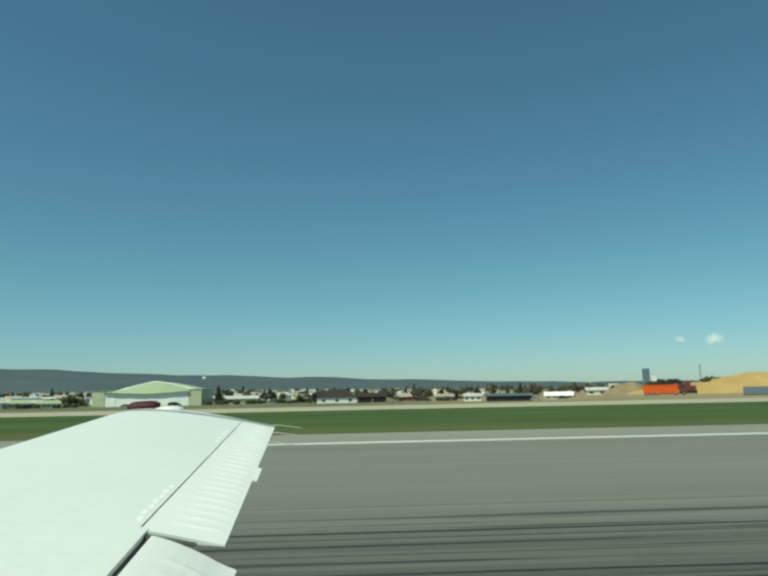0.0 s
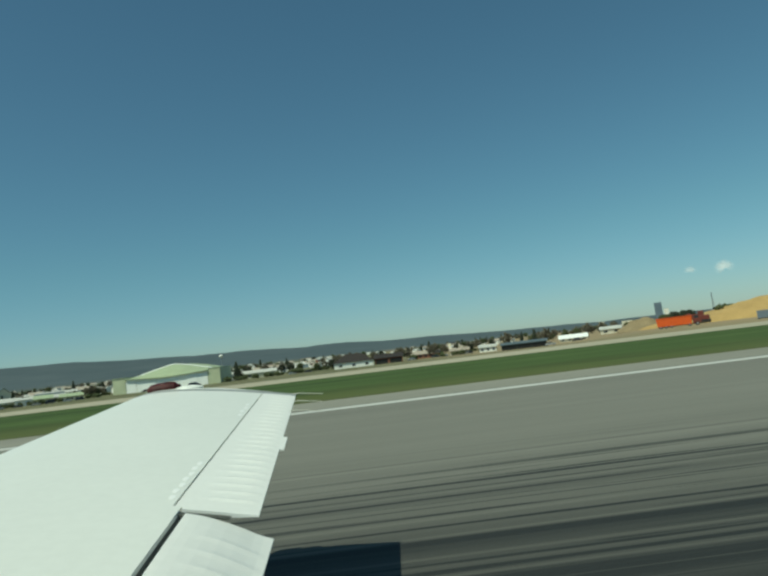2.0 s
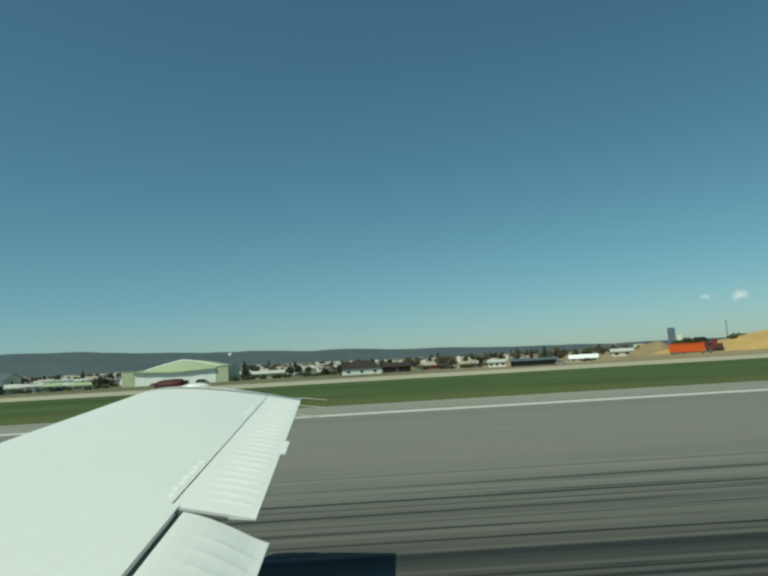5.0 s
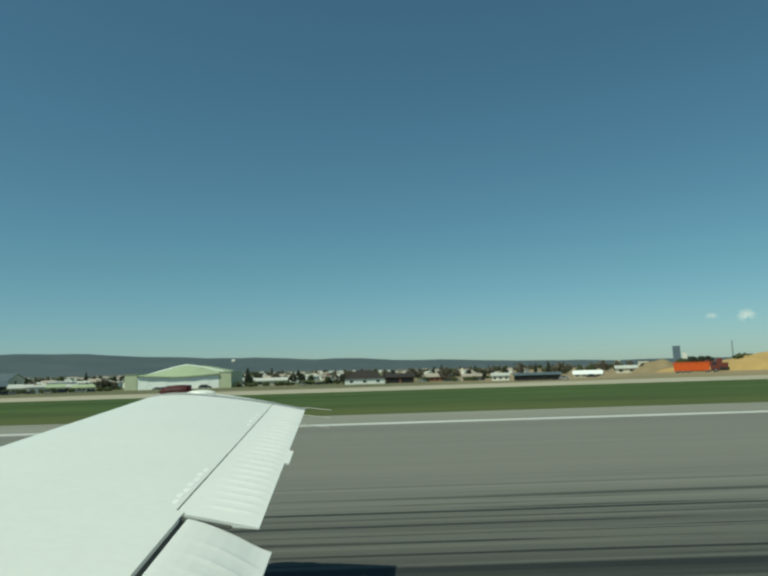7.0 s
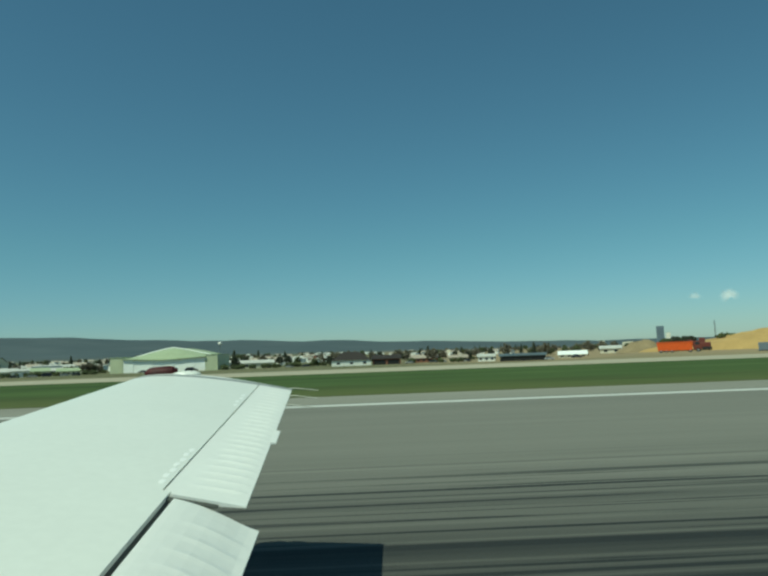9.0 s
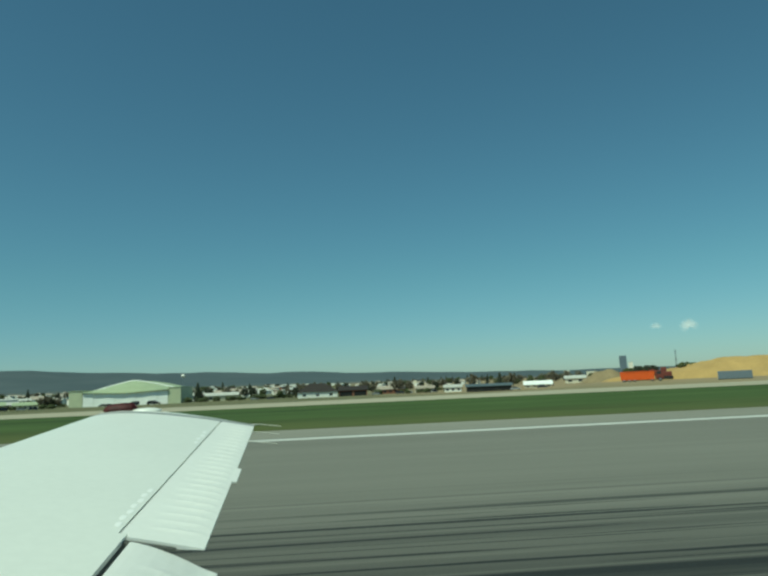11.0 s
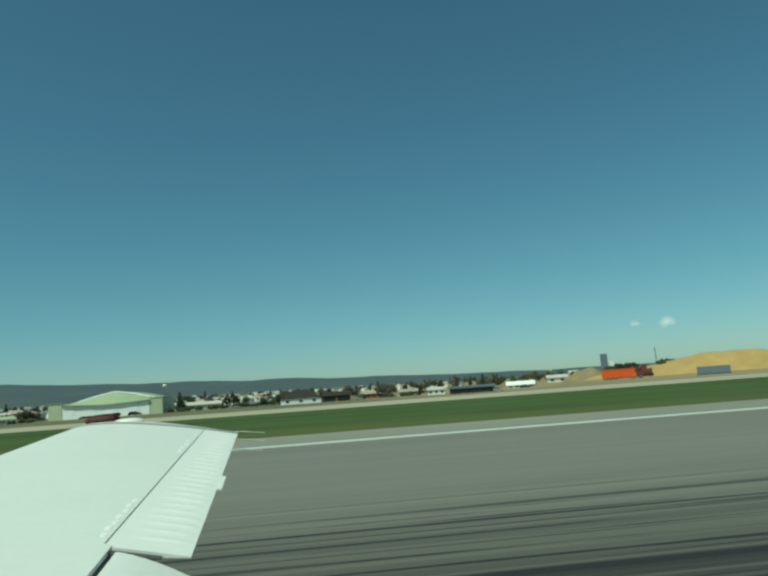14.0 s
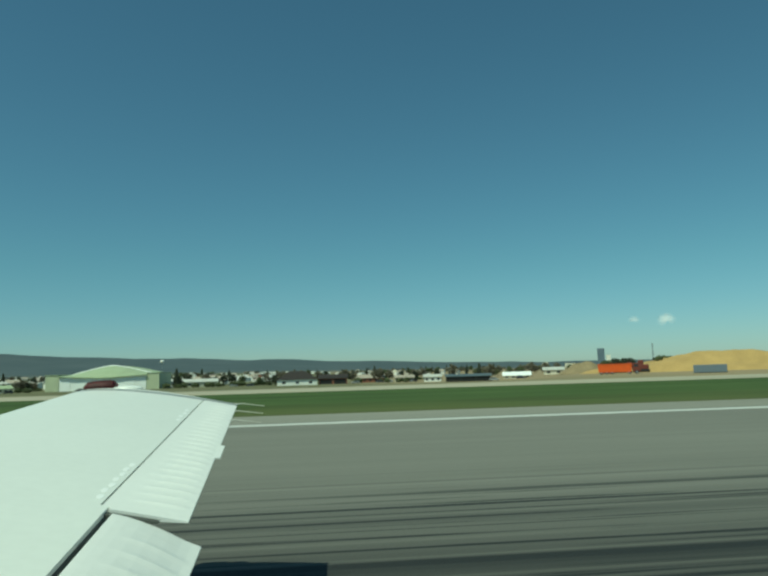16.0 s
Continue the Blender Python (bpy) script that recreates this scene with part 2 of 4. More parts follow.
def land_material():
    """Open ground: dry grass and soil near; wooded slopes far off, tinted blue-grey for distance haze."""
    m = mat("open_land", (0.185, 0.17, 0.10), 0.95, vary=0.2, scale=0.03, fine=0.3, tint=(0.075, 0.088, 0.045), spec=0.1)
    n, l = m.node_tree.nodes, m.node_tree.links
    b = n["Principled BSDF"]
    grassy = b.inputs["Base Color"].links[0].from_socket
    g = n.new("ShaderNodeTexCoord")
    east, side = n.new("ShaderNodeSeparateXYZ"), n.new("ShaderNodeMapRange")   # bare earth round the sand heaps
    l.new(g.outputs["Object"], east.inputs[0])
    side.inputs[1].default_value, side.inputs[2].default_value = 5, 70
    l.new(east.outputs["X"], side.inputs[0])
    bare = n.new("ShaderNodeMix")
    bare.data_type = "RGBA"
    bare.inputs[7].default_value = (0.29, 0.23, 0.14, 1)
    l.new(side.outputs[0], bare.inputs[0])
    l.new(grassy, bare.inputs[6])
    near = bare.outputs[2]
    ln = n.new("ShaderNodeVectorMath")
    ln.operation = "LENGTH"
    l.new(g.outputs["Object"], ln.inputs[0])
    # distance haze is mixed into the colour of the far woods
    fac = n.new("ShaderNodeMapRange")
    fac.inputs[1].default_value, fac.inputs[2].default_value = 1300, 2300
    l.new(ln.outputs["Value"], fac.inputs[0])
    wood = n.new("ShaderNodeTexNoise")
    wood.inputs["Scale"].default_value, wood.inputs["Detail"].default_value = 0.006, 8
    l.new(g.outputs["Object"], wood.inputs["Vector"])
    hazed_wood = n.new("ShaderNodeMix")
    hazed_wood.data_type = "RGBA"
    hazed_wood.inputs[6].default_value, hazed_wood.inputs[7].default_value = (0.054, 0.077, 0.090, 1), (0.108, 0.134, 0.142, 1)
    l.new(wood.outputs["Fac"], hazed_wood.inputs[0])
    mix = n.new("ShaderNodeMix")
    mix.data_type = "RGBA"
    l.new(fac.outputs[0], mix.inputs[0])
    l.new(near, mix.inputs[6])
    l.new(hazed_wood.outputs[2], mix.inputs[7])
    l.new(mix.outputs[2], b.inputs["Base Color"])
    return m


LAND, CLOUD, WISP = land_material(), cloud_material("glowing_cloud", 0.42), cloud_material("glowing_wisp", 0.20)


# ---- mesh helpers ----
def box(bm, x0, y0, z0, x1, y1, z1, bevel=0.0):
    r = bmesh.ops.create_cube(bm, size=1.0, matrix=Matrix.Translation(((x0 + x1) / 2, (y0 + y1) / 2, (z0 + z1) / 2)) @ Matrix.Diagonal((x1 - x0, y1 - y0, z1 - z0, 1)))
    if bevel:
        es = list({e for v in r["verts"] for e in v.link_edges})
        bmesh.ops.bevel(bm, geom=es, offset=bevel, segments=2, affect="EDGES", profile=0.5)
    return bm


def tube(bm, a, c, r0, r1, sides=10):
    a, c = Vector(a), Vector(c)
    q = (c - a).to_track_quat("Z", "Y").to_matrix().to_4x4()
    bmesh.ops.create_cone(bm, cap_ends=True, segments=sides, radius1=r0, radius2=r1, depth=(c - a).length,
                          matrix=Matrix.Translation((a + c) / 2) @ q)
    return bm


def loft(bm, rings, closed=True, caps=True):
    vs = [[bm.verts.new(p) for p in ring] for ring in rings]
    k = len(vs[0])
    for a, c in zip(vs, vs[1:]):
        for i in range(k if closed else k - 1):
            j = (i + 1) % k
            bm.faces.new((a[i], a[j], c[j], c[i]))
    if caps and closed:
        bm.faces.new(vs[0][::-1])
        bm.faces.new(vs[-1])
    return bm


def prism(bm, outline, y0, y1):
    """An outline of (x, z) run from y0 to y1."""
    return loft(bm, [[(x, y0, z) for x, z in outline], [(x, y1, z) for x, z in outline]])


def mesh(name, bm, material, smooth=False):
    bmesh.ops.recalc_face_normals(bm, faces=bm.faces)
    if smooth:
        for e in bm.edges:
            if len(e.link_faces) == 2 and e.calc_face_angle(0) > 0.6:
                e.smooth = False
    me = bpy.data.meshes.new(name)
    bm.to_mesh(me)
    bm.free()
    me.materials.append(material)
    if smooth:
        for p in me.polygons:
            p.use_smooth = True
    return me


def part(name, bm, material, parent, label="", smooth=False):
    ob = new(name, mesh(name, bm, material, smooth))
    ob.parent = parent
    return tagged(ob, label)


def thing(name, label, category, m=None, group="", kind=""):
    ob = new(name)
    if m is not None:
        ob.matrix_basis = m
    return tagged(ob, label, category, group, kind)


def solid(name, bm, material, label, category, kind="", m=None, smooth=False):
    ob = new(name, mesh(name, bm, material, smooth))
    if m is not None:
        ob.matrix_basis = m
    return tagged(ob, label, category, "", kind)


def B():
    return bmesh.new()


def bearing(az, dist, z=None, turn=None):
    """A pose at a bearing (degrees to the left of straight out) and a distance, its front towards the runway."""
    a = radians(az)
    x, y = -dist * math.sin(a), dist * math.cos(a)
    return pose(x, y, z if z is not None else land_height(x, y) - 0.06, 0, 0, az if turn is None else turn)


# ---- ground, runway, grass, taxiway ----
RIDGE = [(-180, 0.9), (-60, 0.6), (-30, 0.45), (-14, 0.85), (-8, 1.0), (-1.5, 1.32), (8, 1.70), (15, 1.86), (21, 2.22), (28, 2.3), (60, 1.6), (180, 0.9)]


def ridge(az):
    for (a, h), (c, k) in zip(RIDGE, RIDGE[1:]):
        if a <= az <= c:
            return h + (k - h) * (az - a) / (c - a)
    return 0.9


SLOPE = 0.0155


def land_height(x, y):
    r = math.hypot(x, y)
    az = math.degrees(math.atan2(-x, y))
    s = max(0.0, min(1.0, (r - 100) / 160))
    h = -2.4 * s * s * (3 - 2 * s) * max(0.0, min(1.0, (az + 21) / 5))
    if r > 470:
        h += (min(r, 2200) - 470) * SLOPE * max(0.25, min(1, (az + 40) / 50))
    if r > 2000:
        s = min(1, (r - 2000) / 1700)
        top = 3700 * math.tan(radians(ridge(az))) + 1.4 + 9 * noise.noise((az * 0.22, 0.3, 0)) + 4 * noise.noise((az * 1.1, 7, 0))
        base = 1730 * SLOPE * max(0.25, min(1, (az + 40) / 50))
        h += max(0, top - base) * s * s * (3 - 2 * s)
    return h


def build_land():
    bm = B()
    radii = [30, 60, 100, 150, 220, 300, 400, 520, 640, 780, 940, 1100, 1300, 1500, 1750, 2000, 2150, 2300, 2450, 2600, 2800, 3000, 3200, 3400, 3700, 4200]
    k = 288
    rings = []
    for r in radii:
        rings.append([bm.verts.new((-r * math.sin(2 * math.pi * i / k), r * math.cos(2 * math.pi * i / k),
                                    land_height(-r * math.sin(2 * math.pi * i / k), r * math.cos(2 * math.pi * i / k)))) for i in range(k)])
    c = bm.verts.new((0, 0, 0))
    for i in range(k):
        bm.faces.new((c, rings[0][i], rings[0][(i + 1) % k]))
        for a, b2 in zip(rings, rings[1:]):
            bm.faces.new((a[i], b2[i], b2[(i + 1) % k], a[(i + 1) % k]))
    return solid("ground", bm, LAND, "open dry land rising to a wooded ridge tinted with haze", "ground", "structure", pose(0, 0, -0.06), smooth=True)


build_land()
EDGE = 21.4


def strip(name, y0, y1, z, material, label, category, x0=-1500, x1=1500):
    bm = B()
    box(bm, x0, y0, -0.055, x1, y1, z)
    return solid(name, bm, material, label, category, "structure")


strip("grass", EDGE + 5.4, 68, -0.02, GRASS, "short green airfield grass beside the runway", "grass")
strip("grass_south", -300, -EDGE - 5, -0.02, GRASS, "short green airfield grass beyond the runway", "grass")
strip("taxiway", 68, 92, -0.012, CONCRETE, "pale beige concrete taxiway beyond the grass", "taxiway")
strip("runway_shoulder", EDGE + 0.9, EDGE + 5.4, -0.01, SHOULDER, "lighter grey asphalt runway shoulder", "pavement")
strip("runway_shoulder_south", -EDGE - 5, -EDGE - 0.9, -0.01, SHOULDER, "lighter grey asphalt runway shoulder", "pavement")
strip("runway", -EDGE - 0.9, EDGE + 0.9, 0.0, RUNWAY, "grey asphalt runway streaked with black tyre rubber", "runway")


def marking(name, x0, y0, x1, y1, label):
    bm = B()
    box(bm, x0, y0, -0.004, x1, y1, 0.005)
    return solid(name, bm, PAINT, label, "marking", "structure")


marking("runway_edge_line", -1400, EDGE - 0.42, 1400, EDGE + 0.42, "worn white painted runway edge line")
for x0 in (-61.5, -84 - 138 + 2):
    for k, y0 in enumerate((9.8, 13.1)):
        if x0 > -100 or k == 0:
            marking("touchdown_marking", x0, y0, x0 + 22.5, y0 + 1.8, "white painted touchdown zone bar on the runway")


# ---- the aircraft's wing, seen from its cabin ----
def te_x(y):
    return -0.475 - 0.070 * (y - 2.591) / 2.322


def te_z(y):
    return 0.900 + 0.1382 * (y - 2.591)


def le_x(y):
    return -1.690 - (4.96 - y) * 0.150


def half(s):
    s = max(0.0, min(1.0, s))
    return 0.65 * (0.2969 * math.sqrt(s) - 0.126 * s - 0.3516 * s ** 2 + 0.2843 * s ** 3 - 0.1036 * s ** 4)


def skin(y, x, side=1.0):
    """Height of the upper (1) or lower (-0.55) wing surface at a place."""
    c = te_x(y) - le_x(y)
    s = (x - le_x(y)) / c
    return te_z(y) + c * (0.068 * (1 - s) + side * half(s))


COVE = -0.757
AIL_IN, AIL_OUT, FLAP_OUT, ROOT = 2.605, 4.895, 2.568, 0.28


def hinge_x(y):
    return -0.788 + 0.007 * (y - 2.63)


def section(y, aft, k=22):
    lx = le_x(y)
    xs = [lx + (aft - lx) * (1 - math.cos(math.pi * 0.5 * i / k)) for i in range(k + 1)]
    return [(x, y, skin(y, x)) for x in xs[::-1]] + [(x, y, skin(y, x, -0.55)) for x in xs[1:]]


def build_wing():
    w = thing("light_aircraft", "white low-wing light aeroplane with ribbed aileron and flap on the runway", "aircraft")
    w.location = (0, 0, 0)
    bm = B()
    loft(bm, [section(y, hinge_x(y)) for y in np.linspace(AIL_IN + 0.03, AIL_OUT, 14)])
    part("outer_wing_skin", bm, WHITE, w, smooth=True)
    bm = B()
    loft(bm, [section(y, COVE) for y in np.linspace(ROOT, AIL_IN + 0.03, 12)])
    part("inner_wing_skin", bm, WHITE, w, smooth=True)
    # closed coves behind the skin, ahead of aileron and flap; gap shade painted dark
    bm = B()
    loft(bm, [[(COVE - 0.005, y, skin(y, COVE) - 0.012), (COVE + 0.05, y, skin(y, COVE + 0.05) - 0.05), (COVE + 0.05, y, skin(y, COVE, -0.55)), (COVE - 0.005, y, skin(y, COVE, -0.55) + 0.004)] for y in (ROOT, FLAP_OUT)])
    part("flap_cove", bm, GAPM, w, "dark filler for the shadow in the slot ahead of the flap")
    # dark filler strips stand in for the shade in hinge gap and end slot
    bm = B()
    loft(bm, [[(h - 0.002, y, skin(y, h) - 0.005), (h + 0.010, y, skin(y, h) - 0.006), (h + 0.010, y, skin(y, h) - 0.03), (h - 0.002, y, skin(y, h) - 0.03)] for y in np.linspace(AIL_IN + 0.03, AIL_OUT - 0.20, 8) for h in (hinge_x(y),)])
    part("hinge_gap", bm, GAPM, w, "thin dark strip standing for shade in the hinge gap")
    bm = B()
    slot = [(x, 0.034 * (1 - k / 9) + 0.004) for k, x in enumerate(np.linspace(COVE, te_x(2.6) - 0.10, 10))]
    loft(bm, [[(x, FLAP_OUT + 0.003, skin(AIL_IN, x) - 0.012), (x, AIL_IN - 0.003, skin(AIL_IN, x) - 0.010), (x, AIL_IN - 0.003, skin(AIL_IN, x) - 0.011 - deep), (x, FLAP_OUT + 0.003, skin(AIL_IN, x) - 0.013 - deep)] for x, deep in slot])
    part("end_slot", bm, GAPM, w, "dark strip standing for shade between aileron and flap")
    # aileron with chordwise ridges
    def ribbed(y0, y1, front, drop, n, name, lead, trail):
        bm = B()
        steps = n * 8
        xs = [0, 0.004, 0.016, 0.10, 0.20, 0.34, 0.5, 0.66, 0.8, 0.9, 0.97, 1.0]
        rings = []
        for i in range(steps + 1):
            y = y0 + (y1 - y0) * i / steps
            f, t = front(y), trail(y)
            ph = (i / 8.0) % 1.0
            rise = max(0.0, 1 - abs(ph - 0.5) / 0.28)
            up, lo = [], []
            for u in xs:
                x = f + (t - f) * u
                mask = 0.0 if u < 0.25 or u > 0.93 or i < 6 or i > steps - 6 else min(1.0, (u - 0.25) / 0.2, (0.93 - u) / 0.06)
                z = skin(y, min(x, te_x(y) + 0.0)) - drop * u ** 1.7 + 0.0045 * rise * mask
                if u == 0:
                    z -= 0.024
                if u == 0.004:
                    z -= 0.003
                th = (0.034 * (1 - u) + 0.005)
                up.append((x, y, z))
                lo.append((x, y, z - th))
            rings.append(up + lo[::-1])
        loft(bm, rings)
        return part(name, bm, WHITE2, w, lead, smooth=False)

    ail = ribbed(AIL_IN, AIL_OUT, lambda y: (hinge_x(y) if y > AIL_IN + 0.03 else COVE) + 0.004, 0.0, 26, "aileron", "white ribbed aileron", te_x)
    flap = ribbed(ROOT, FLAP_OUT, lambda y: COVE + 0.026, 0.074, 21, "flap", "white ribbed flap lowered a little", lambda y: -0.425)
    bm = B()
    loft(bm, [[(te_x(y) - 0.01, y, te_z(y) + 0.003), (te_x(y) + 0.023, y, te_z(y) - 0.003), (te_x(y) + 0.023, y, te_z(y) - 0.008), (te_x(y) - 0.01, y, te_z(y) - 0.008)] for y in (3.50, 3.75)])
    part("trim_tab", bm, WHITE2, ail, "small white fixed tab")
    # hinge covers and rivet rows on the skin ahead of the aileron, glints painted white
    for y0, step, count in ((2.72, 0.075, 7), (4.18, 0.10, 4)):
        for k in range(count):
            y = y0 + k * step
            x = hinge_x(y) - 0.026 - 0.006 * (k % 2)
            bm = B()
            loft(bm, [[(x - r, yy, skin(yy, x - r) + up), (x + r, yy, skin(yy, x + r) + up), (x + r, yy, skin(yy, x + r) - 0.004), (x - r, yy, skin(yy, x - r) - 0.004)] for yy, r, up in ((y - 0.026, 0.006, 0.0003), (y - 0.012, 0.011, 0.0011), (y + 0.012, 0.011, 0.0011), (y + 0.026, 0.006, 0.0003))])
            part("fastener", bm, FASTENER, w, "raised fastener with its glint painted white")
    # tip cap with an upturned rounded edge; its seam is painted grey as step shade
    bm = B()
    loft(bm, [[(x, y, z + 0.002) for x, _, z in section(y, te_x(y), 16)] for y in (4.900, 4.951)])
    part("tip_seam", bm, GREYP, w, "grey seam at the wing tip, darkened for the shaded step")
    bm = B()
    rings = []
    for k in range(9):
        u = k / 8.0
        y = 4.952 + 0.125 * math.sin(u * math.pi / 2)
        sc = math.cos(u * math.pi / 2 * 0.93)
        ring = section(4.952, te_x(4.952) + 0.02, 16)
        mid = []
        for x, _, z in ring:             # the cap is broad in front and runs out to nothing at the trailing edge
            front = min(1.0, max(0.0, (-0.56 - x) / 0.55))
            yy = 4.952 + (y - 4.952) * (0.25 + 0.75 * front)
            mid.append((x, yy, te_z(yy) + (z - te_z(4.952)) * (0.30 + 0.70 * sc) + (0.018 * front - 0.008 * (1 - front)) * u))
        cx = -1.12
        rings.append([(cx + (x - cx) * (1 - 0.10 * u * u) + 0.03 * u * u, yy, z) for x, yy, z in mid])
    loft(bm, rings)
    part("tip_cap", bm, WHITE, w, "rounded white moulded wing tip", smooth=True)
    # navigation lamp
    bm = B()
    rings = []
    for k in range(9):
        x = -1.615 + 0.235 * k / 8
        r = math.sqrt(max(0.02, 1 - abs(2 * k / 8 - 1) ** 4))
        rings.append([(x + 0.0, 5.07 + 0.055 * math.cos(a) * r, 1.372 + 0.012 * k / 8 + 0.040 * math.sin(a) * r) for a in np.linspace(0, 2 * math.pi, 13)[:-1]])
    loft(bm, rings)
    lamp = part("navigation_light", bm, REDL, w, "dark red glass lens", smooth=True)
    bm = B()
    bmesh.ops.create_uvsphere(bm, u_segments=16, v_segments=10, radius=1.0, matrix=Matrix.Translation((-1.31, 5.05, 1.357)) @ Matrix.Diagonal((0.105, 0.06, 0.022, 1)))
    part("light_fairing", bm, WHITE, lamp, "white fairing behind the lens", smooth=True)
    # static wicks
    for y, dz in ((4.95, 0.004), (4.70, 0.0), (4.40, 0.0)):
        bm = B()
        x = te_x(min(y, 4.95))
        z = te_z(y)
        tube(bm, (x - 0.03, y, z + dz), (x + 0.03, y + 0.005, z + dz), 0.0045, 0.0035, 8)
        tube(bm, (x + 0.03, y + 0.005, z + dz), (x + 0.185, y - 0.01, z + dz - 0.020), 0.0032, 0.0022, 8)
        part("static_wick", bm, ROD, w, "thin pale discharge rod")
    # main wheel under the wing
    bm = B()
    tube(bm, (-1.10, 1.35, skin(1.35, -1.10, -0.55) + 0.05), (-1.10, 1.37, 0.26), 0.05, 0.04, 14)
    leg = part("gear_leg", bm, WHITE, w, "white undercarriage leg")
    bm = B()
    rings = []
    for k in range(24):
        a = 2 * math.pi * k / 24
        rings.append([(-1.10 + (0.145 + 0.068 * math.cos(b)) * math.cos(a), 1.46 + 0.072 * math.sin(b), 0.213 + (0.145 + 0.068 * math.cos(b)) * math.sin(a)) for b in np.linspace(0, 2 * math.pi, 11)[:-1]])
    loft(bm, rings + [rings[0]], caps=False)
    bmesh.ops.remove_doubles(bm, verts=bm.verts, dist=1e-5)
    tyre = part("tyre", bm, RUBBER, leg, "black rubber tyre", smooth=True)
    bm = B()
    tube(bm, (-1.10, 1.36, 0.213), (-1.10, 1.50, 0.213), 0.085, 0.085, 20)
    part("wheel_hub", bm, STEEL, leg, "metal wheel hub")
    # plain fuselage round the cabin, open at the side window
    def ring(x, half_w, z0, z1, top):
        zc, hh = (z0 + z1) / 2, (z1 - z0) / 2
        a0, a1 = (-math.pi, math.pi) if top else (-math.pi, 0)
        return [(x, -0.30 + half_w * np.sign(math.cos(a)) * abs(math.cos(a)) ** 0.55, zc + hh * np.sign(math.sin(a)) * abs(math.sin(a)) ** 0.55) for a in np.linspace(a0, a1, 24, endpoint=not top)]
    bm = B()
    loft(bm, [ring(x, 0.55, 0.55, 1.75, False) for x in np.linspace(-0.95, 1.35, 6)])
    part("cabin_tub", bm, WHITE, w, "white lower cabin side", smooth=True)
    bm = B()
    loft(bm, [ring(-3.0, 0.22, 0.80, 1.15, True), ring(-2.8, 0.42, 0.68, 1.26, True), ring(-1.9, 0.52, 0.58, 1.34, True), ring(-0.98, 0.55, 0.55, 1.40, True)])
    part("engine_cowling", bm, WHITE, w, "white engine cowling", smooth=True)
    bm = B()
    loft(bm, [ring(1.38, 0.55, 0.55, 1.70, True), ring(2.2, 0.45, 0.68, 1.55, True), ring(3.6, 0.24, 0.88, 1.32, True), ring(4.9, 0.08, 1.0, 1.22, True)])
    part("tail_cone", bm, WHITE, w, "white tapering tail", smooth=True)
    bm = B()
    loft(bm, [[(x, -0.34 + 0.44 * math.cos(a), 1.72 + 0.10 * math.sin(a) + o) for o, seq in ((0.0, np.linspace(0, math.pi, 9)), (-0.03, np.linspace(math.pi, 0, 9))) for a in seq] for x in (-0.6, 0.4, 1.40)])
    part("cabin_roof", bm, WHITE, w, "white cabin roof", smooth=True)
    for x0, x1 in ((-0.95, -0.58), (1.34, 1.36)):
        for y, yt in ((-0.80, -0.74), (0.20, 0.06)):
            bm = B()
            tube(bm, (x0, y, 1.14), (x1, yt, 1.73), 0.03, 0.03, 8)
            part("cabin_pillar", bm, WHITE, w)
    return w


build_wing()


# ---- hangars ----
def sheet_lines(bm, x0, x1, y, z0, z1, step, depth=0.04, width=0.10):
    x = x0 + step
    while x < x1 - 0.01:
        box(bm, x - width / 2, y - depth, z0, x + width / 2, y, z1)
        x += step


def arch(w, eave, top, k=16):
    out = []
    for i in range(k + 1):
        u = abs(2 * i / k - 1)
        out.append((-w / 2 + w * i / k, eave + (top - eave) * (1 - u * u)))
    return out


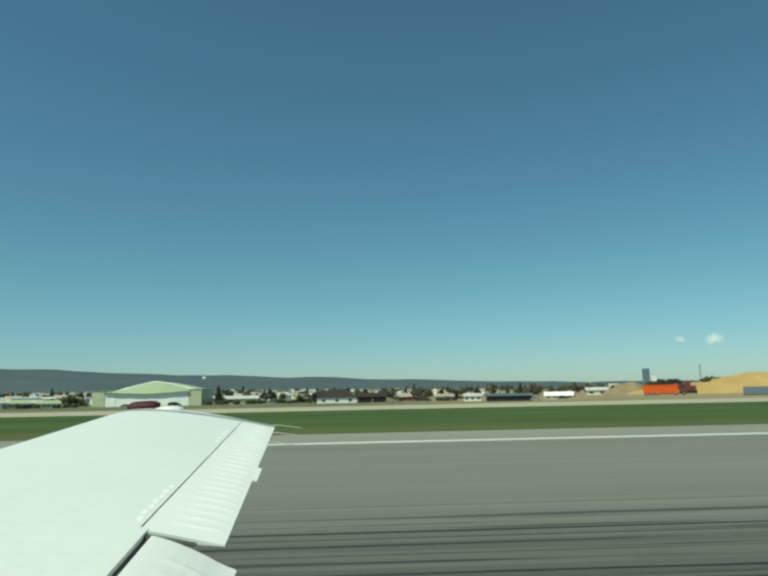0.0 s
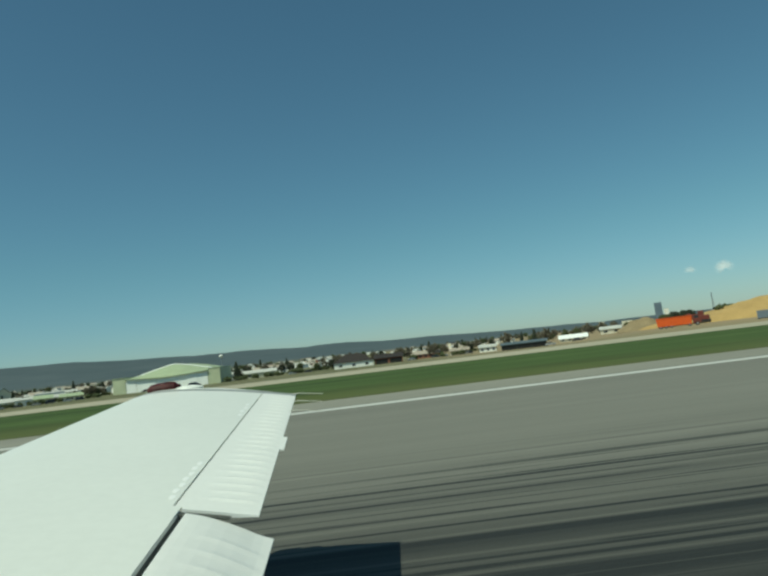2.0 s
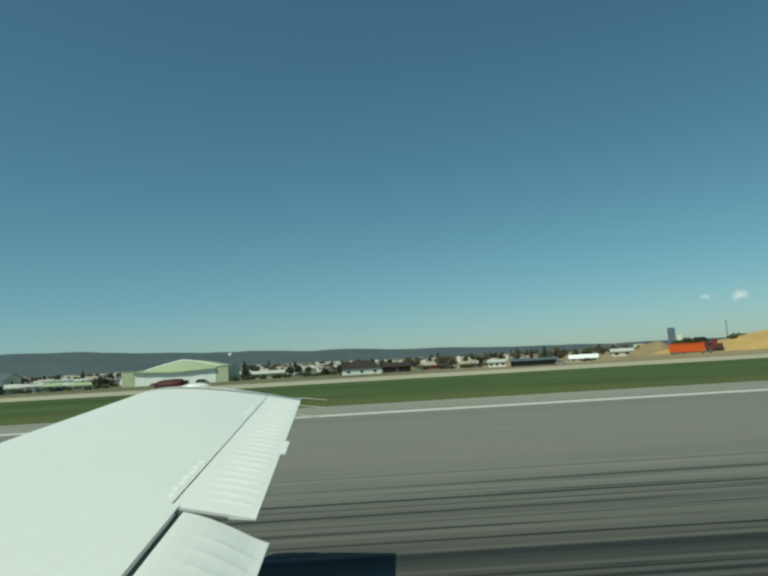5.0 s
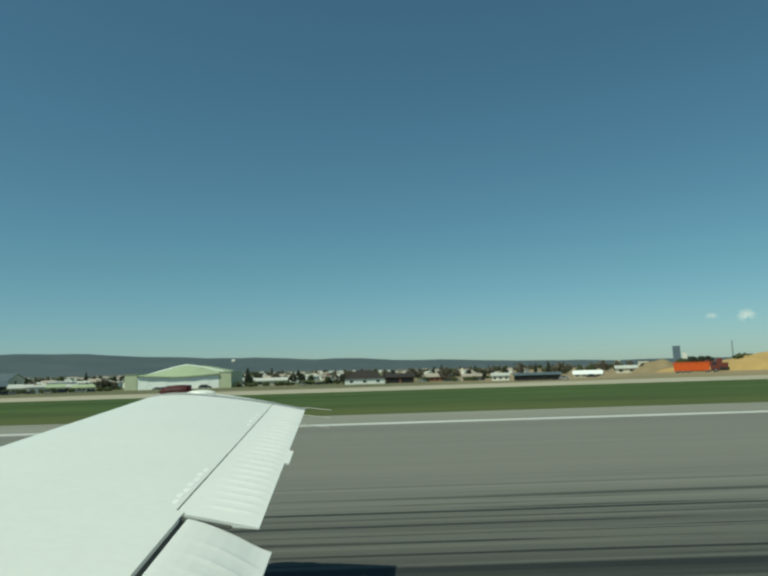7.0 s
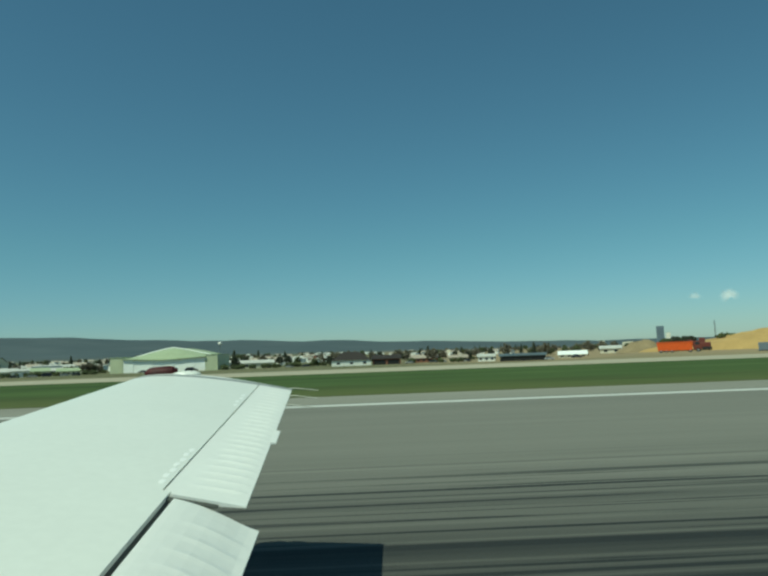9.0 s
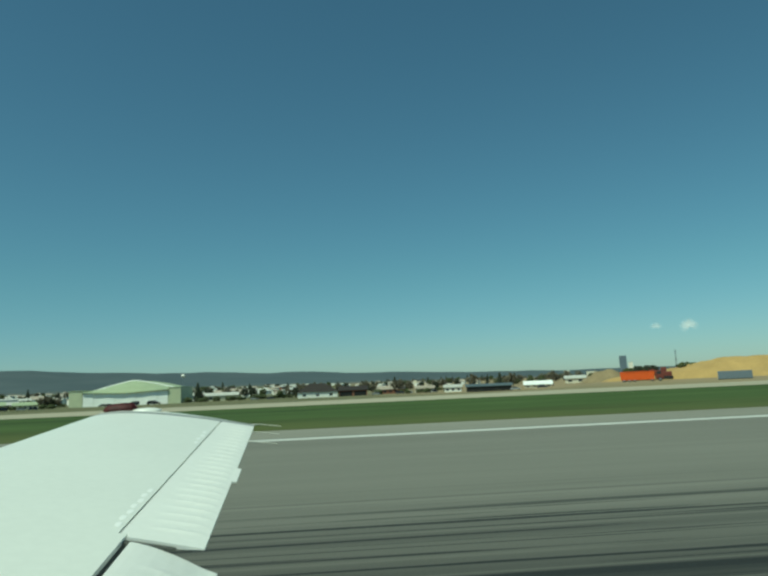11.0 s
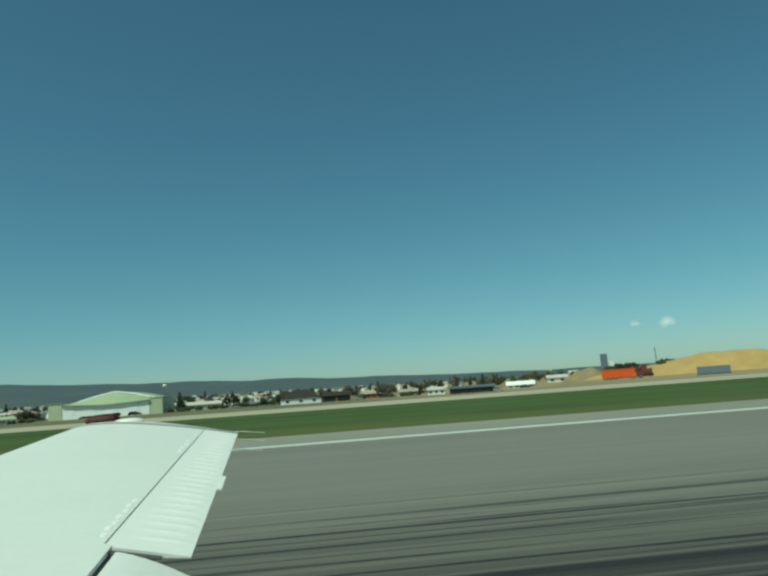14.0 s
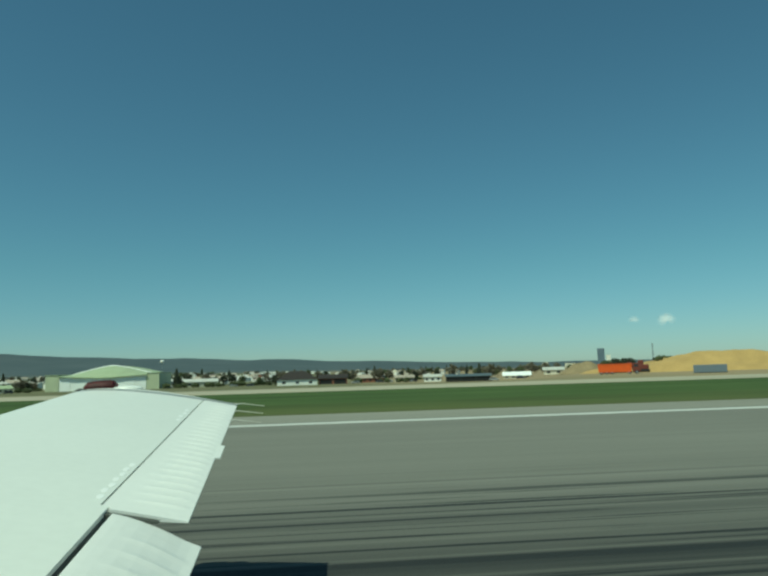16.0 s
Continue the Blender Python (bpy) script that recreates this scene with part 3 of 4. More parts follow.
def green_hangar(m):
    h = thing("hangar", "pale green aircraft hangar with wide white folding doors", "hangar", m)
    w, d = 46.0, 46.0
    top = [(-w / 2 + w * i / 24, 8.2 + 5.0 * (1 - abs(i / 12 - 1) ** 1.25)) for i in range(25)]
    bm = B()
    prism(bm, [(-w / 2, 0)] + [(x, z - 0.4) for x, z in top] + [(w / 2, 0)], 16, d)
    box(bm, -w / 2, 0.6, 0, -w / 2 + 0.4, 16, 7.4)
    box(bm, w / 2 - 0.4, 0.6, 0, w / 2, 16, 7.4)
    part("wall", bm, PGREEN, h)
    # low curved shell that slopes down to the door head
    bm = B()
    low = [(x, 7.85 - 0.22 * (z - 8.2)) for x, z in top]
    mid = [(x, 8.0 + 0.50 * (z - 8.2)) for x, z in top]
    rings = [(-0.9, low), (5.5, mid), (15.0, top), (30.0, top), (d + 0.6, top)]
    loft(bm, [[(x, y, z) for x, z in pr] + [(x, y, z - 0.35) for x, z in pr[::-1]] for y, pr in rings])
    part("roof", bm, PGREEN2, h, "faded green curved shell roof", smooth=True)
    # added white strip imitates the bright, lit rim of the crown
    bm = B()
    loft(bm, [[(x, 14.6, z + 0.02), (x, 15.6, z + 0.02), (x, 15.5, z + 0.45), (x, 14.7, z + 0.45)] for x, z in top])
    part("lit_crown_rim", bm, DOORW, h, "pale strip added for the lit rim along the roof crown")
    bm = B()
    box(bm, -w / 2 + 0.3, 0.2, 7.2, w / 2 - 0.3, 0.7, 7.6)
    part("door_head", bm, PGREEN, h, "dark green beam over the doors")
    for i in range(8):
        x0 = -w / 2 + 0.4 + i * (w - 0.8) / 8
        bm = B()
        box(bm, x0 + 0.05, 0.25 + 0.12 * (i % 2), 0, x0 + (w - 0.8) / 8 - 0.05, 0.45 + 0.12 * (i % 2), 7.2)
        sheet_lines(bm, x0, x0 + (w - 0.8) / 8, 0.25 + 0.12 * (i % 2), 0.1, 7.1, 1.4)
        part("door_leaf", bm, DOORW, h, "tall white folding door leaf")
    for s, wd in ((-1, 7.0), (1, 6.5)):
        bm = B()
        x0, x1 = sorted((s * w / 2, s * (w / 2 + wd)))
        box(bm, x0, 0.3, 0, x1, 24, 8.5)
        sheet_lines(bm, x0, x1, 0.3, 0, 8.4, 1.2)
        a = part("annex", bm, PGREEN, h, "pale green side annex")
        bm = B()
        box(bm, x0 - 0.2, 0.0, 8.5, x1 + 0.2, 24.3, 8.75)
        part("annex_roof", bm, PGREEN2, a)
    return h


def big_hangar(m):
    h = thing("hangar", "large cream hangar with a raised arched centre and dark panel standing for shade inside the open doorway", "hangar", m)
    w, d = 68.0, 60.0
    bm = B()
    prism(bm, [(-w / 2, 0), (-w / 2, 10), (-15, 16), (-15, 10), (15, 10), (15, 16), (w / 2, 10), (w / 2, 0), (11, 0), (11, 7.5), (-7, 7.5), (-7, 0)], 0, 3)
    sheet_lines(bm, -w / 2, -8, 0, 0, 9, 2.5)
    sheet_lines(bm, 12, w / 2, 0, 0, 9, 2.5)
    part("wall", bm, CREAM, h)
    bm = B()
    top = arch(30, 21, 24.5)
    prism(bm, [(-15, 10)] + top + [(15, 10)], 0.2, 34)
    part("raised_centre", bm, CREAM, h)
    bm = B()
    prism(bm, [(x * 1.04, z) for x, z in top] + [(x * 1.04, z + 0.6) for x, z in top[::-1]], -0.8, 35)
    part("arched_roof", bm, GREYR, h, "dark arched roof")
    bm = B()
    box(bm, -11.5, -0.2, 14.5, 11.5, 0.2, 19.5)
    sheet_lines(bm, -11.5, 11.5, -0.2, 14.6, 19.4, 2.3)
    part("clerestory_panel", bm, WALLW, h, "pale panel under the arch")
    for s in (-1, 1):
        bm = B()
        prism(bm, [(s * (w / 2 + 0.6), 10.0), (s * 15, 16.1), (s * 15, 16.6), (s * (w / 2 + 0.6), 10.5)], -0.6, d)
        part("side_roof", bm, GREYR, h)
        bm = B()
        box(bm, *(sorted((s * (w / 2 - 0.4), s * (w / 2)))[0], 3, 0), *(sorted((s * (w / 2 - 0.4), s * (w / 2)))[1], d, 10))
        part("side_wall", bm, GREYR, h, "dark grey side wall")
    # a dark panel stands in for the shade inside the doorway
    bm = B()
    box(bm, -7, 2.6, 0, 11, 2.9, 7.5)
    part("doorway", bm, DARKIN, h, "dark panel standing for shade inside the open doorway")
    return h


def shed(name, label, m, w, d, eave, top, wall, roof, windows=0, glazing=None, open_front=False, kind="gable"):
    h = thing(name, label, name.replace("_", " "), m)
    bm = B()
    if kind == "gable":                     # ridge runs along the front
        loft(bm, [[(x, 0, 0), (x, d, 0), (x, d, eave), (x, d / 2, top), (x, 0, eave)] for x in (-w / 2, w / 2)])
    else:
        loft(bm, [[(x, 0, 0), (x, d, 0), (x, d, eave), (x, 0, eave)] for x in (-w / 2, w / 2)])
    part("wall", bm, wall, h)
    bm = B()
    o = 0.5
    if kind == "gable":
        loft(bm, [[(x, -o, eave - 0.2), (x, d / 2, top + 0.02), (x, d + o, eave - 0.2), (x, d + o, eave + 0.05), (x, d / 2, top + 0.3), (x, -o, eave + 0.05)] for x in (-w / 2 - o, w / 2 + o)])
    else:                                   # hipped
        k = min(w, d) * 0.42
        vs = [bm.verts.new(p) for p in ((-w / 2 - o, -o, eave), (w / 2 + o, -o, eave), (w / 2 + o, d + o, eave), (-w / 2 - o, d + o, eave), (-w / 2 + k, d / 2, top), (w / 2 - k, d / 2, top))]
        for f in ((0, 1, 5, 4), (1, 2, 5), (2, 3, 4, 5), (3, 0, 4), (3, 2, 1, 0)):
            bm.faces.new([vs[i] for i in f])
    part("roof", bm, roof, h)
    for i in range(windows):
        x = -w / 2 + w * (i + 0.5) / windows
        bm = B()
        ww, z0, z1 = min(1.6, w / windows * 0.45), eave * 0.30, eave * 0.72
        box(bm, x - ww / 2, -0.06, z0, x + ww / 2, 0.05, z1)
        part("window", bm, glazing or GLASS, h, "dark window")
    # near-black panels on the front wall imitate shaded open bays
    if open_front:
        for i in range(max(2, int(w / 6))):
            n = max(2, int(w / 6))
            x0 = -w / 2 + w * i / n + 0.5
            bm = B()
            box(bm, x0, -0.05, 0, x0 + w / n - 1.0, 0.05, eave * 0.8)
            part("bay", bm, DARKIN, h, "dark panel standing for shade in an open bay")
    return h


# ---- houses of the town ----
def house(label, w, d, eave, top, wall, roof, storeys):
    h = thing("house", label, "house", None, "town houses")
    bm = B()
    loft(bm, [[(x, 0, -3), (x, d, -3), (x, d, eave), (x, d / 2, top), (x, 0, eave)] for x in (-w / 2, w / 2)])
    part("wall", bm, wall, h)
    for s in (0, 1):
        bm = B()
        y0, y1 = (-0.5, d / 2) if s == 0 else (d + 0.5, d / 2)
        loft(bm, [[(x, y0, eave - 0.2), (x, y1, top), (x, y1, top + 0.22), (x, y0, eave + 0.05)] for x in (-w / 2 - 0.4, w / 2 + 0.4)])
        part("roof_slope", bm, roof, h)
    for f in range(storeys):
        for i in range(3):
            x = -w / 2 + w * (i + 0.5) / 3
            bm = B()
            z = 1.0 + f * 2.8
            box(bm, x - 0.55, -0.05, z, x + 0.55, 0.06, z + 1.3)
            part("window", bm, GLASS, h)
    bm = B()
    box(bm, w * 0.22, d * 0.55, top - 1.2, w * 0.22 + 0.7, d * 0.55 + 0.7, top + 0.9)
    part("chimney", bm, wall, h)
    return h


# ---- trees ----
def tree(name, label, height, spread, leaf, seed, conifer=False, n=170):
    rnd = random.Random(seed)
    t = thing(name, label, "tree", None, "trees around the airfield")
    bm = B()
    tube(bm, (0, 0, -0.4), (0, 0, height * (0.9 if conifer else 0.45)), 0.02 * height, 0.006 * height, 8)
    if not conifer:
        for k in range(7):
            a = k * 2.4 + rnd.random()
            z0 = height * (0.25 + 0.03 * k)
            tube(bm, (0, 0, z0), (math.cos(a) * spread * 0.7, math.sin(a) * spread * 0.7, z0 + height * 0.35), 0.012 * height, 0.003 * height, 5)
    part("trunk", bm, BARK, t)
    bm = B()
    for k in range(n):
        if conifer:
            u = rnd.random()
            z = height * (0.1 + 0.9 * u)
            r = spread * (1 - u) * rnd.uniform(0.5, 1.05)
            a = rnd.uniform(0, 6.283)
            p, s = (r * math.cos(a), r * math.sin(a), z), rnd.uniform(0.25, 0.6)
        else:
            a, q, rr = rnd.uniform(0, 6.283), rnd.uniform(-0.85, 1), rnd.uniform(0.45, 1.0)
            c = math.sqrt(1 - q * q)
            lump = 0.75 + 0.35 * noise.noise((math.cos(a) * 1.4 + seed, math.sin(a) * 1.4, q * 1.5))
            p = (spread * rr * lump * c * math.cos(a), spread * rr * lump * c * math.sin(a), height * 0.54 + height * 0.45 * rr * lump * q)
            s = rnd.uniform(0.18, 0.5)
        m = Matrix.Translation(p) @ Euler((rnd.uniform(0, 6), rnd.uniform(0, 6), rnd.uniform(0, 6))).to_matrix().to_4x4() @ Matrix.Diagonal((s * 1.4, s, s * 0.55, 1))
        bmesh.ops.create_icosphere(bm, subdivisions=1, radius=1.0, matrix=m)
    part("crown", bm, leaf, t)
    return t


# ---- vehicles ----
def wheel(bm_parent, x, y, r, width, name="wheel"):
    bm = B()
    tube(bm, (x, y - width / 2, r), (x, y + width / 2, r), r, r, 16)
    wl2 = part(name, bm, RUBBER, bm_parent)
    bm = B()
    tube(bm, (x, y - width / 2 - 0.02, r), (x, y + width / 2 + 0.02, r), r * 0.55, r * 0.55, 12)
    part("rim", bm, STEEL, wl2)
    return wl2


def car(label, paint, m=None, van=False):
    c = thing("van" if van else "car", label, "van" if van else "car", m, "parked vehicles")
    bm = B()
    if van:
        prof = [(-2.3, 0.35), (-2.3, 1.1), (-1.9, 1.25), (-1.3, 2.0), (2.25, 2.05), (2.35, 0.35)]
    else:
        prof = [(-2.1, 0.3), (-2.1, 0.75), (-1.1, 0.92), (-0.5, 1.42), (1.0, 1.45), (1.7, 0.98), (2.1, 0.9), (2.15, 0.3)]
    prism(bm, prof, -0.85, 0.85)
    bmesh.ops.bevel(bm, geom=list(bm.edges), offset=0.06, segments=2, affect="EDGES")
    body = part("body", bm, paint, c)
    for s in (-1, 1):
        bm = B()
        zz = (1.3, 1.8) if van else (0.95, 1.34)
        x0, x1 = (-1.5, -0.3) if van else (-0.8, 1.2)
        box(bm, x0, s * 0.84 - 0.02, zz[0], x1, s * 0.84 + 0.02, zz[1], 0.01)
        part("side_window", bm, GLASS, body)
        for x in (-1.35, 1.4):
            wheel(c, x, s * 0.75, 0.32, 0.2)
    return c


def dump_truck(m):
    t = thing("tipper_trailer_truck", "long bright orange tipper truck parked on the dirt", "truck", m)
    bm = B()
    prism(bm, [(-4.6, 0.55), (-4.8, 2.75), (3.2, 2.75), (3.0, 0.55)], -1.2, 1.2)
    tub = part("tipper_body", bm, ORANGE, t, "bright orange steel tipper body")
    for i in range(9):
        bm = B()
        x = -4.3 + i * 0.88
        box(bm, x - 0.06, -1.28, 0.58, x + 0.06, -1.2, 2.7)
        part("side_rib", bm, ORANGE, tub)
    bm = B()
    box(bm, -4.8, -1.3, 2.68, 3.2, -1.15, 2.85, 0.02)
    part("top_rail", bm, ORANGE, tub)
    bm = B()
    prism(bm, [(3.3, 0.6), (3.3, 2.9), (4.7, 2.9), (5.1, 2.0), (5.2, 0.6)], -1.15, 1.15)
    bmesh.ops.bevel(bm, geom=list(bm.edges), offset=0.08, segments=2, affect="EDGES")
    cab = part("cab", bm, REDP, t, "dull red driver's cab")
    bm = B()
    box(bm, 3.7, -1.18, 1.9, 4.6, -1.14, 2.6, 0.01)
    part("side_window", bm, GLASS, cab)
    bm = B()
    box(bm, -4.5, -1.1, 0.38, 4.9, 1.1, 0.58)
    part("chassis", bm, BLACKC, t)
    for x in (-3.9, -2.7, -1.5, 2.6, 4.3):
        for s in (-1, 1):
            wheel(t, x, s * 1.0, 0.5, 0.32)
    return t


def digger(m):
    t = thing("excavator", "small dull red excavator standing behind the sand heap", "excavator", m)
    bm = B()
    box(bm, -1.6, -1.2, 0.0, 1.6, -0.7, 0.8, 0.2)
    box(bm, -1.6, 0.7, 0.0, 1.6, 1.2, 0.8, 0.2)
    part("track", bm, RUBBER, t)
    bm = B()
    box(bm, -1.4, -1.1, 0.8, 1.2, 1.1, 1.9, 0.1)
    part("body", bm, REDP, t)
    bm = B()
    box(bm, -0.2, -1.0, 1.9, 1.1, 0.1, 3.0, 0.1)
    part("cab", bm, REDP, t)
    bm = B()
    tube(bm, (1.0, 0.5, 1.6), (3.2, 0.5, 2.5), 0.22, 0.18, 8)
    tube(bm, (3.2, 0.5, 2.5), (4.6, 0.5, 1.6), 0.18, 0.14, 8)
    part("arm", bm, REDP, t)
    return t


# ---- earth heaps ----
def heap(label, m, w, d, h, seed, k=40, soil=None):
    bm = B()
    vs = []
    for j in range(k + 1):
        row = []
        for i in range(k + 1):
            u, v = 2 * i / k - 1, 2 * j / k - 1
            f = max(0.0, 1 - abs(u) ** 2.4) * max(0.0, 1 - abs(v) ** 1.8)
            n1 = noise.noise((u * 2.2 + seed, v * 2.0, 0)) * 0.35 + noise.noise((u * 7 + seed, v * 7, 3)) * 0.10
            row.append(bm.verts.new((u * w / 2, v * d / 2 + d / 2, -0.1 + max(0, h * f * (0.85 + n1)))))
        vs.append(row)
    for j in range(k):
        for i in range(k):
            bm.faces.new((vs[j][i], vs[j][i + 1], vs[j + 1][i + 1], vs[j + 1][i]))
    return solid("sand_mound", bm, soil or SAND, label, "sand mound", "", m, smooth=True)


def mast(name, label, m, height, r, top=None):
    t = thing(name, label, name.replace("_", " "), m)
    bm = B()
    for a in (0, 2.094, 4.189):
        tube(bm, (r * math.cos(a), r * math.sin(a), -0.3), (r * 0.35 * math.cos(a), r * 0.35 * math.sin(a), height), 0.14, 0.08, 5)
    n = int(height / 2.5)
    for i in range(n):
        q = 1 - 0.65 * i / n
        q2 = 1 - 0.65 * (i + 1) / n
        for a, c in ((0, 2.094), (2.094, 4.189), (4.189, 0)):
            tube(bm, (r * q * math.cos(a), r * q * math.sin(a), height * i / n), (r * q2 * math.cos(c), r * q2 * math.sin(c), height * (i + 1) / n), 0.04, 0.04, 4)
    part("lattice", bm, STEEL, t)
    if top:
        bm = B()
        bmesh.ops.create_icosphere(bm, subdivisions=2, radius=top, matrix=Matrix.Translation((0, 0, height + top * 0.5)) @ Matrix.Diagonal((1, 1, 0.75, 1)))
        part("tank", bm, WALLW, t, "white round tank", smooth=True)
    return t


def tower_block(label, m, w, d, h, glass, floors):
    t = thing("tower_block", label, "tower block", m)
    bm = B()
    box(bm, -w / 2, 0, -2, w / 2, d, h)
    part("core", bm, glass, t)
    for f in range(floors):
        bm = B()
        z = h * (f + 1) / floors
        box(bm, -w / 2 - 0.25, -0.25, z - 0.9, w / 2 + 0.25, d + 0.25, z)
        part("floor_band", bm, BLUEGREY if glass is TOWERG else WALLC, t)
    return t


# ---- everything beyond the taxiway, by bearing ----
green_hangar(bearing(16.0, 398, None, -4))
gx, gy = -398 * math.sin(radians(16.9)), 398 * math.cos(radians(16.9))
big_hangar(pose(gx - 258, gy - 5, land_height(gx - 258, gy - 5) - 0.06, 0, 0, 14))
mast("water_tower", "white water tower on a thin lattice leg", bearing(11.7, 900, None), 20.0, 1.2, 2.6)
mast("lattice_mast", "tall thin lattice radio mast behind the sand heap", bearing(-27.1, 330), 12.0, 0.5)
mast("lattice_mast", "tall thin lattice radio mast by the hangars", pose(gx - 190, gy + 60, land_height(gx - 190, gy + 60) - 0.06), 32, 0.8)
# farm-like buildings and sheds along the far side
shed("barn", "barn with a dark brown hipped roof and white walls", bearing(1.15, 345), 19.5, 14, 2.7, 6.9, WALLW, ROOFB, 3, kind="hip")
shed("barn", "long dark barn with reddish brown front", bearing(-1.75, 350), 14, 12, 2.9, 4.6, WALLB, ROOFB, 0, None, True)
shed("shed", "low red brick shed with a terracotta roof", bearing(-4.8, 380), 15, 9, 2.4, 4.0, WALLB, ROOFR, 5)
shed("shed", "low cream shed with dark bays", bearing(-7.6, 370), 10, 8, 2.2, 3.2, WALLC, ROOFR, 0, None, True)
shed("shed", "small whitewashed shed with a pale sheet roof", bearing(-9.9, 330), 8, 7, 2.3, 3.2, WALLW, ROOFG, 3)
shed("long_shed", "long open-fronted black aircraft shelter with a grey roof", bearing(-12.8, 300), 19, 10, 2.3, 3.0, BLACKC, GREYR, 0, None, True)
shed("shed", "low building with a long white sheet roof", bearing(-16.7, 330), 12.4, 9, 1.5, 2.9, WALLC, DOORW, 4)
shed("shed", "small pale hut with a sheet roof", bearing(-19.6, 330), 9, 6, 2.2, 3.2, WALLC, ROOFG, 2)
shed("terminal_shed", "low terminal building with a wide blue-grey roof", pose(gx - 162, gy + 75, land_height(gx - 162, gy + 75) - 0.06), 70, 30, 6.0, 11.5, CREAM, GREYR, 14)
shed("store_building", "long low pale store building beside the apron", bearing(27.2, 470), 30, 12, 3.4, 5.0, WALLC, ROOFG, 8)
shed("store_building", "grey-roofed workshop beside the hangar", bearing(24.3, 470), 16, 10, 3.4, 5.4, WALLW, GREYR, 5)
shed("shed", "low pale green shed beside the hangar", bearing(9.0, 410), 22, 9, 3.0, 4.4, CREAM, ROOFG, 5)
shed("shed", "whitewashed flat shed near the hangar", bearing(11.3, 440), 10, 9, 3.6, 4.8, WALLW, ROOFG, 3)
shed("store_building", "long low cream building with a pale sheet roof", bearing(27.3, 440), 17, 12, 3.0, 4.7, WALLC, ROOFG, 6)
shed("shed", "small whitewashed box-shaped shed on the apron", bearing(26.0, 412), 8, 7, 3.4, 4.2, WALLW, ROOFG, 2)
shed("shed", "low cream shed with a faded green roof", bearing(24.9, 425), 12, 8, 2.8, 4.4, WALLC, PGREEN2, 4)
shed("shed", "low whitewashed shed with a pale roof", bearing(23.9, 432), 10, 8, 2.8, 4.2, WALLW, ROOFG, 3)
shed("shed", "long low cream shed with a pale sheet roof", bearing(22.8, 422), 12, 8, 2.4, 3.8, WALLC, PGREEN2, 5)
shed("aircraft_shelter", "dark open-sided aircraft shelter with a blue-grey roof", bearing(29.2, 402), 18, 14, 4.2, 6.6, BLACKC, GREYR, 0, None, True)
shed("hut", "small whitewashed gabled building beside the big hangar", pose(-422, 400, land_height(-422, 400) - 0.06, 0, 0, 10), 15, 12, 4.2, 6.4, WALLW, ROOFG, 4)


def terminal(m):
    t = thing("terminal_building", "pale two-storey terminal with dark window bands and flat roofs", "terminal", m)
    for name, x0, x1, y0, z0, z1 in (("ground_storey", -34, 30, 0, 0, 4.6), ("upper_storey", -34, 18, 2.5, 4.9, 9.0), ("roof_storey", -34, 4, 5, 9.3, 12.4)):
        bm = B()
        box(bm, x0, y0, z0, x1, 26, z1)
        storey = part(name, bm, WALLW, t)
        bm = B()
        box(bm, x0 - 0.6, y0 - 0.9, z1, x1 + 0.9, 26.5, z1 + 0.3)
        part("roof_slab", bm, ROOFG, storey)
        n = int((x1 - x0) / 4)
        for i in range(n):
            bm = B()
            box(bm, x0 + 4 * i + 0.3, y0 - 0.06, z0 + 1.2, x0 + 4 * i + 3.7, y0 + 0.05, z0 + 3.2)
            part("window", bm, GLASS, storey)
    return t


def control_tower(m):
    t = thing("control_tower", "slim pale control tower with a wide dark glass cab", "control tower", m)
    bm = B()
    tube(bm, (0, 0, -0.3), (0, 0, 17), 2.2, 1.8, 12)
    part("shaft", bm, WALLC, t)
    for name, z0, z1, r0, r1, m2 in (("deck", 17, 17.8, 5.2, 5.4, ROOFG), ("glass_cab", 17.8, 21, 3.6, 4.3, GLASS), ("cab_roof", 21, 21.7, 5.0, 4.6, ROOFG)):
        bm = B()
        tube(bm, (0, 0, z0), (0, 0, z1), r0, r1, 12)
        part(name, bm, m2, t)
    bm = B()
    tube(bm, (0, 0, 21.6), (0, 0, 27), 0.12, 0.06, 6)
    part("aerial", bm, STEEL, t)
    return t


terminal(pose(-458, 430, land_height(-458, 430) - 0.06, 0, 0, 14))
control_tower(pose(-472, 520, land_height(-472, 520) - 0.06))
# sand heaps, trucks and machines
heap("small heap of brown earth and sand", bearing(-21.9, 225), 16, 12, 3.9, 3.0, 40, EARTH)
heap("long high bank of ochre sand", bearing(-31.3, 207, None, -36), 60, 26, 5.6, 9.0)
heap("low spread of ochre sand beside the trucks", bearing(-24.6, 215), 24, 14, 2.2, 21.0)
dump_truck(bearing(-24.5, 176) @ Matrix.Diagonal((0.97, 1, 0.86, 1)))
digger(bearing(-26.3, 186, 0.2, 150))
cn = thing("shipping_container", "blue-grey steel shipping container at the foot of the sand", "container", bearing(-31.0, 150))
bm = B()
box(bm, -3.0, 0, 0.1, 3.0, 2.4, 1.6, 0.03)
sheet_lines(bm, -3.0, 3.0, 0, 0.2, 1.5, 0.28)
part("body", bm, BLUEGREY, cn)
bm = B()
box(bm, -3.05, -0.05, 0.0, 3.05, 2.45, 0.12)
part("base_frame", bm, BLACKC, cn)
tower_block("tall blue-glass tower block on the skyline", bearing(-23.3, 1500, 0), 14, 14, 42.5, TOWERG, 14)
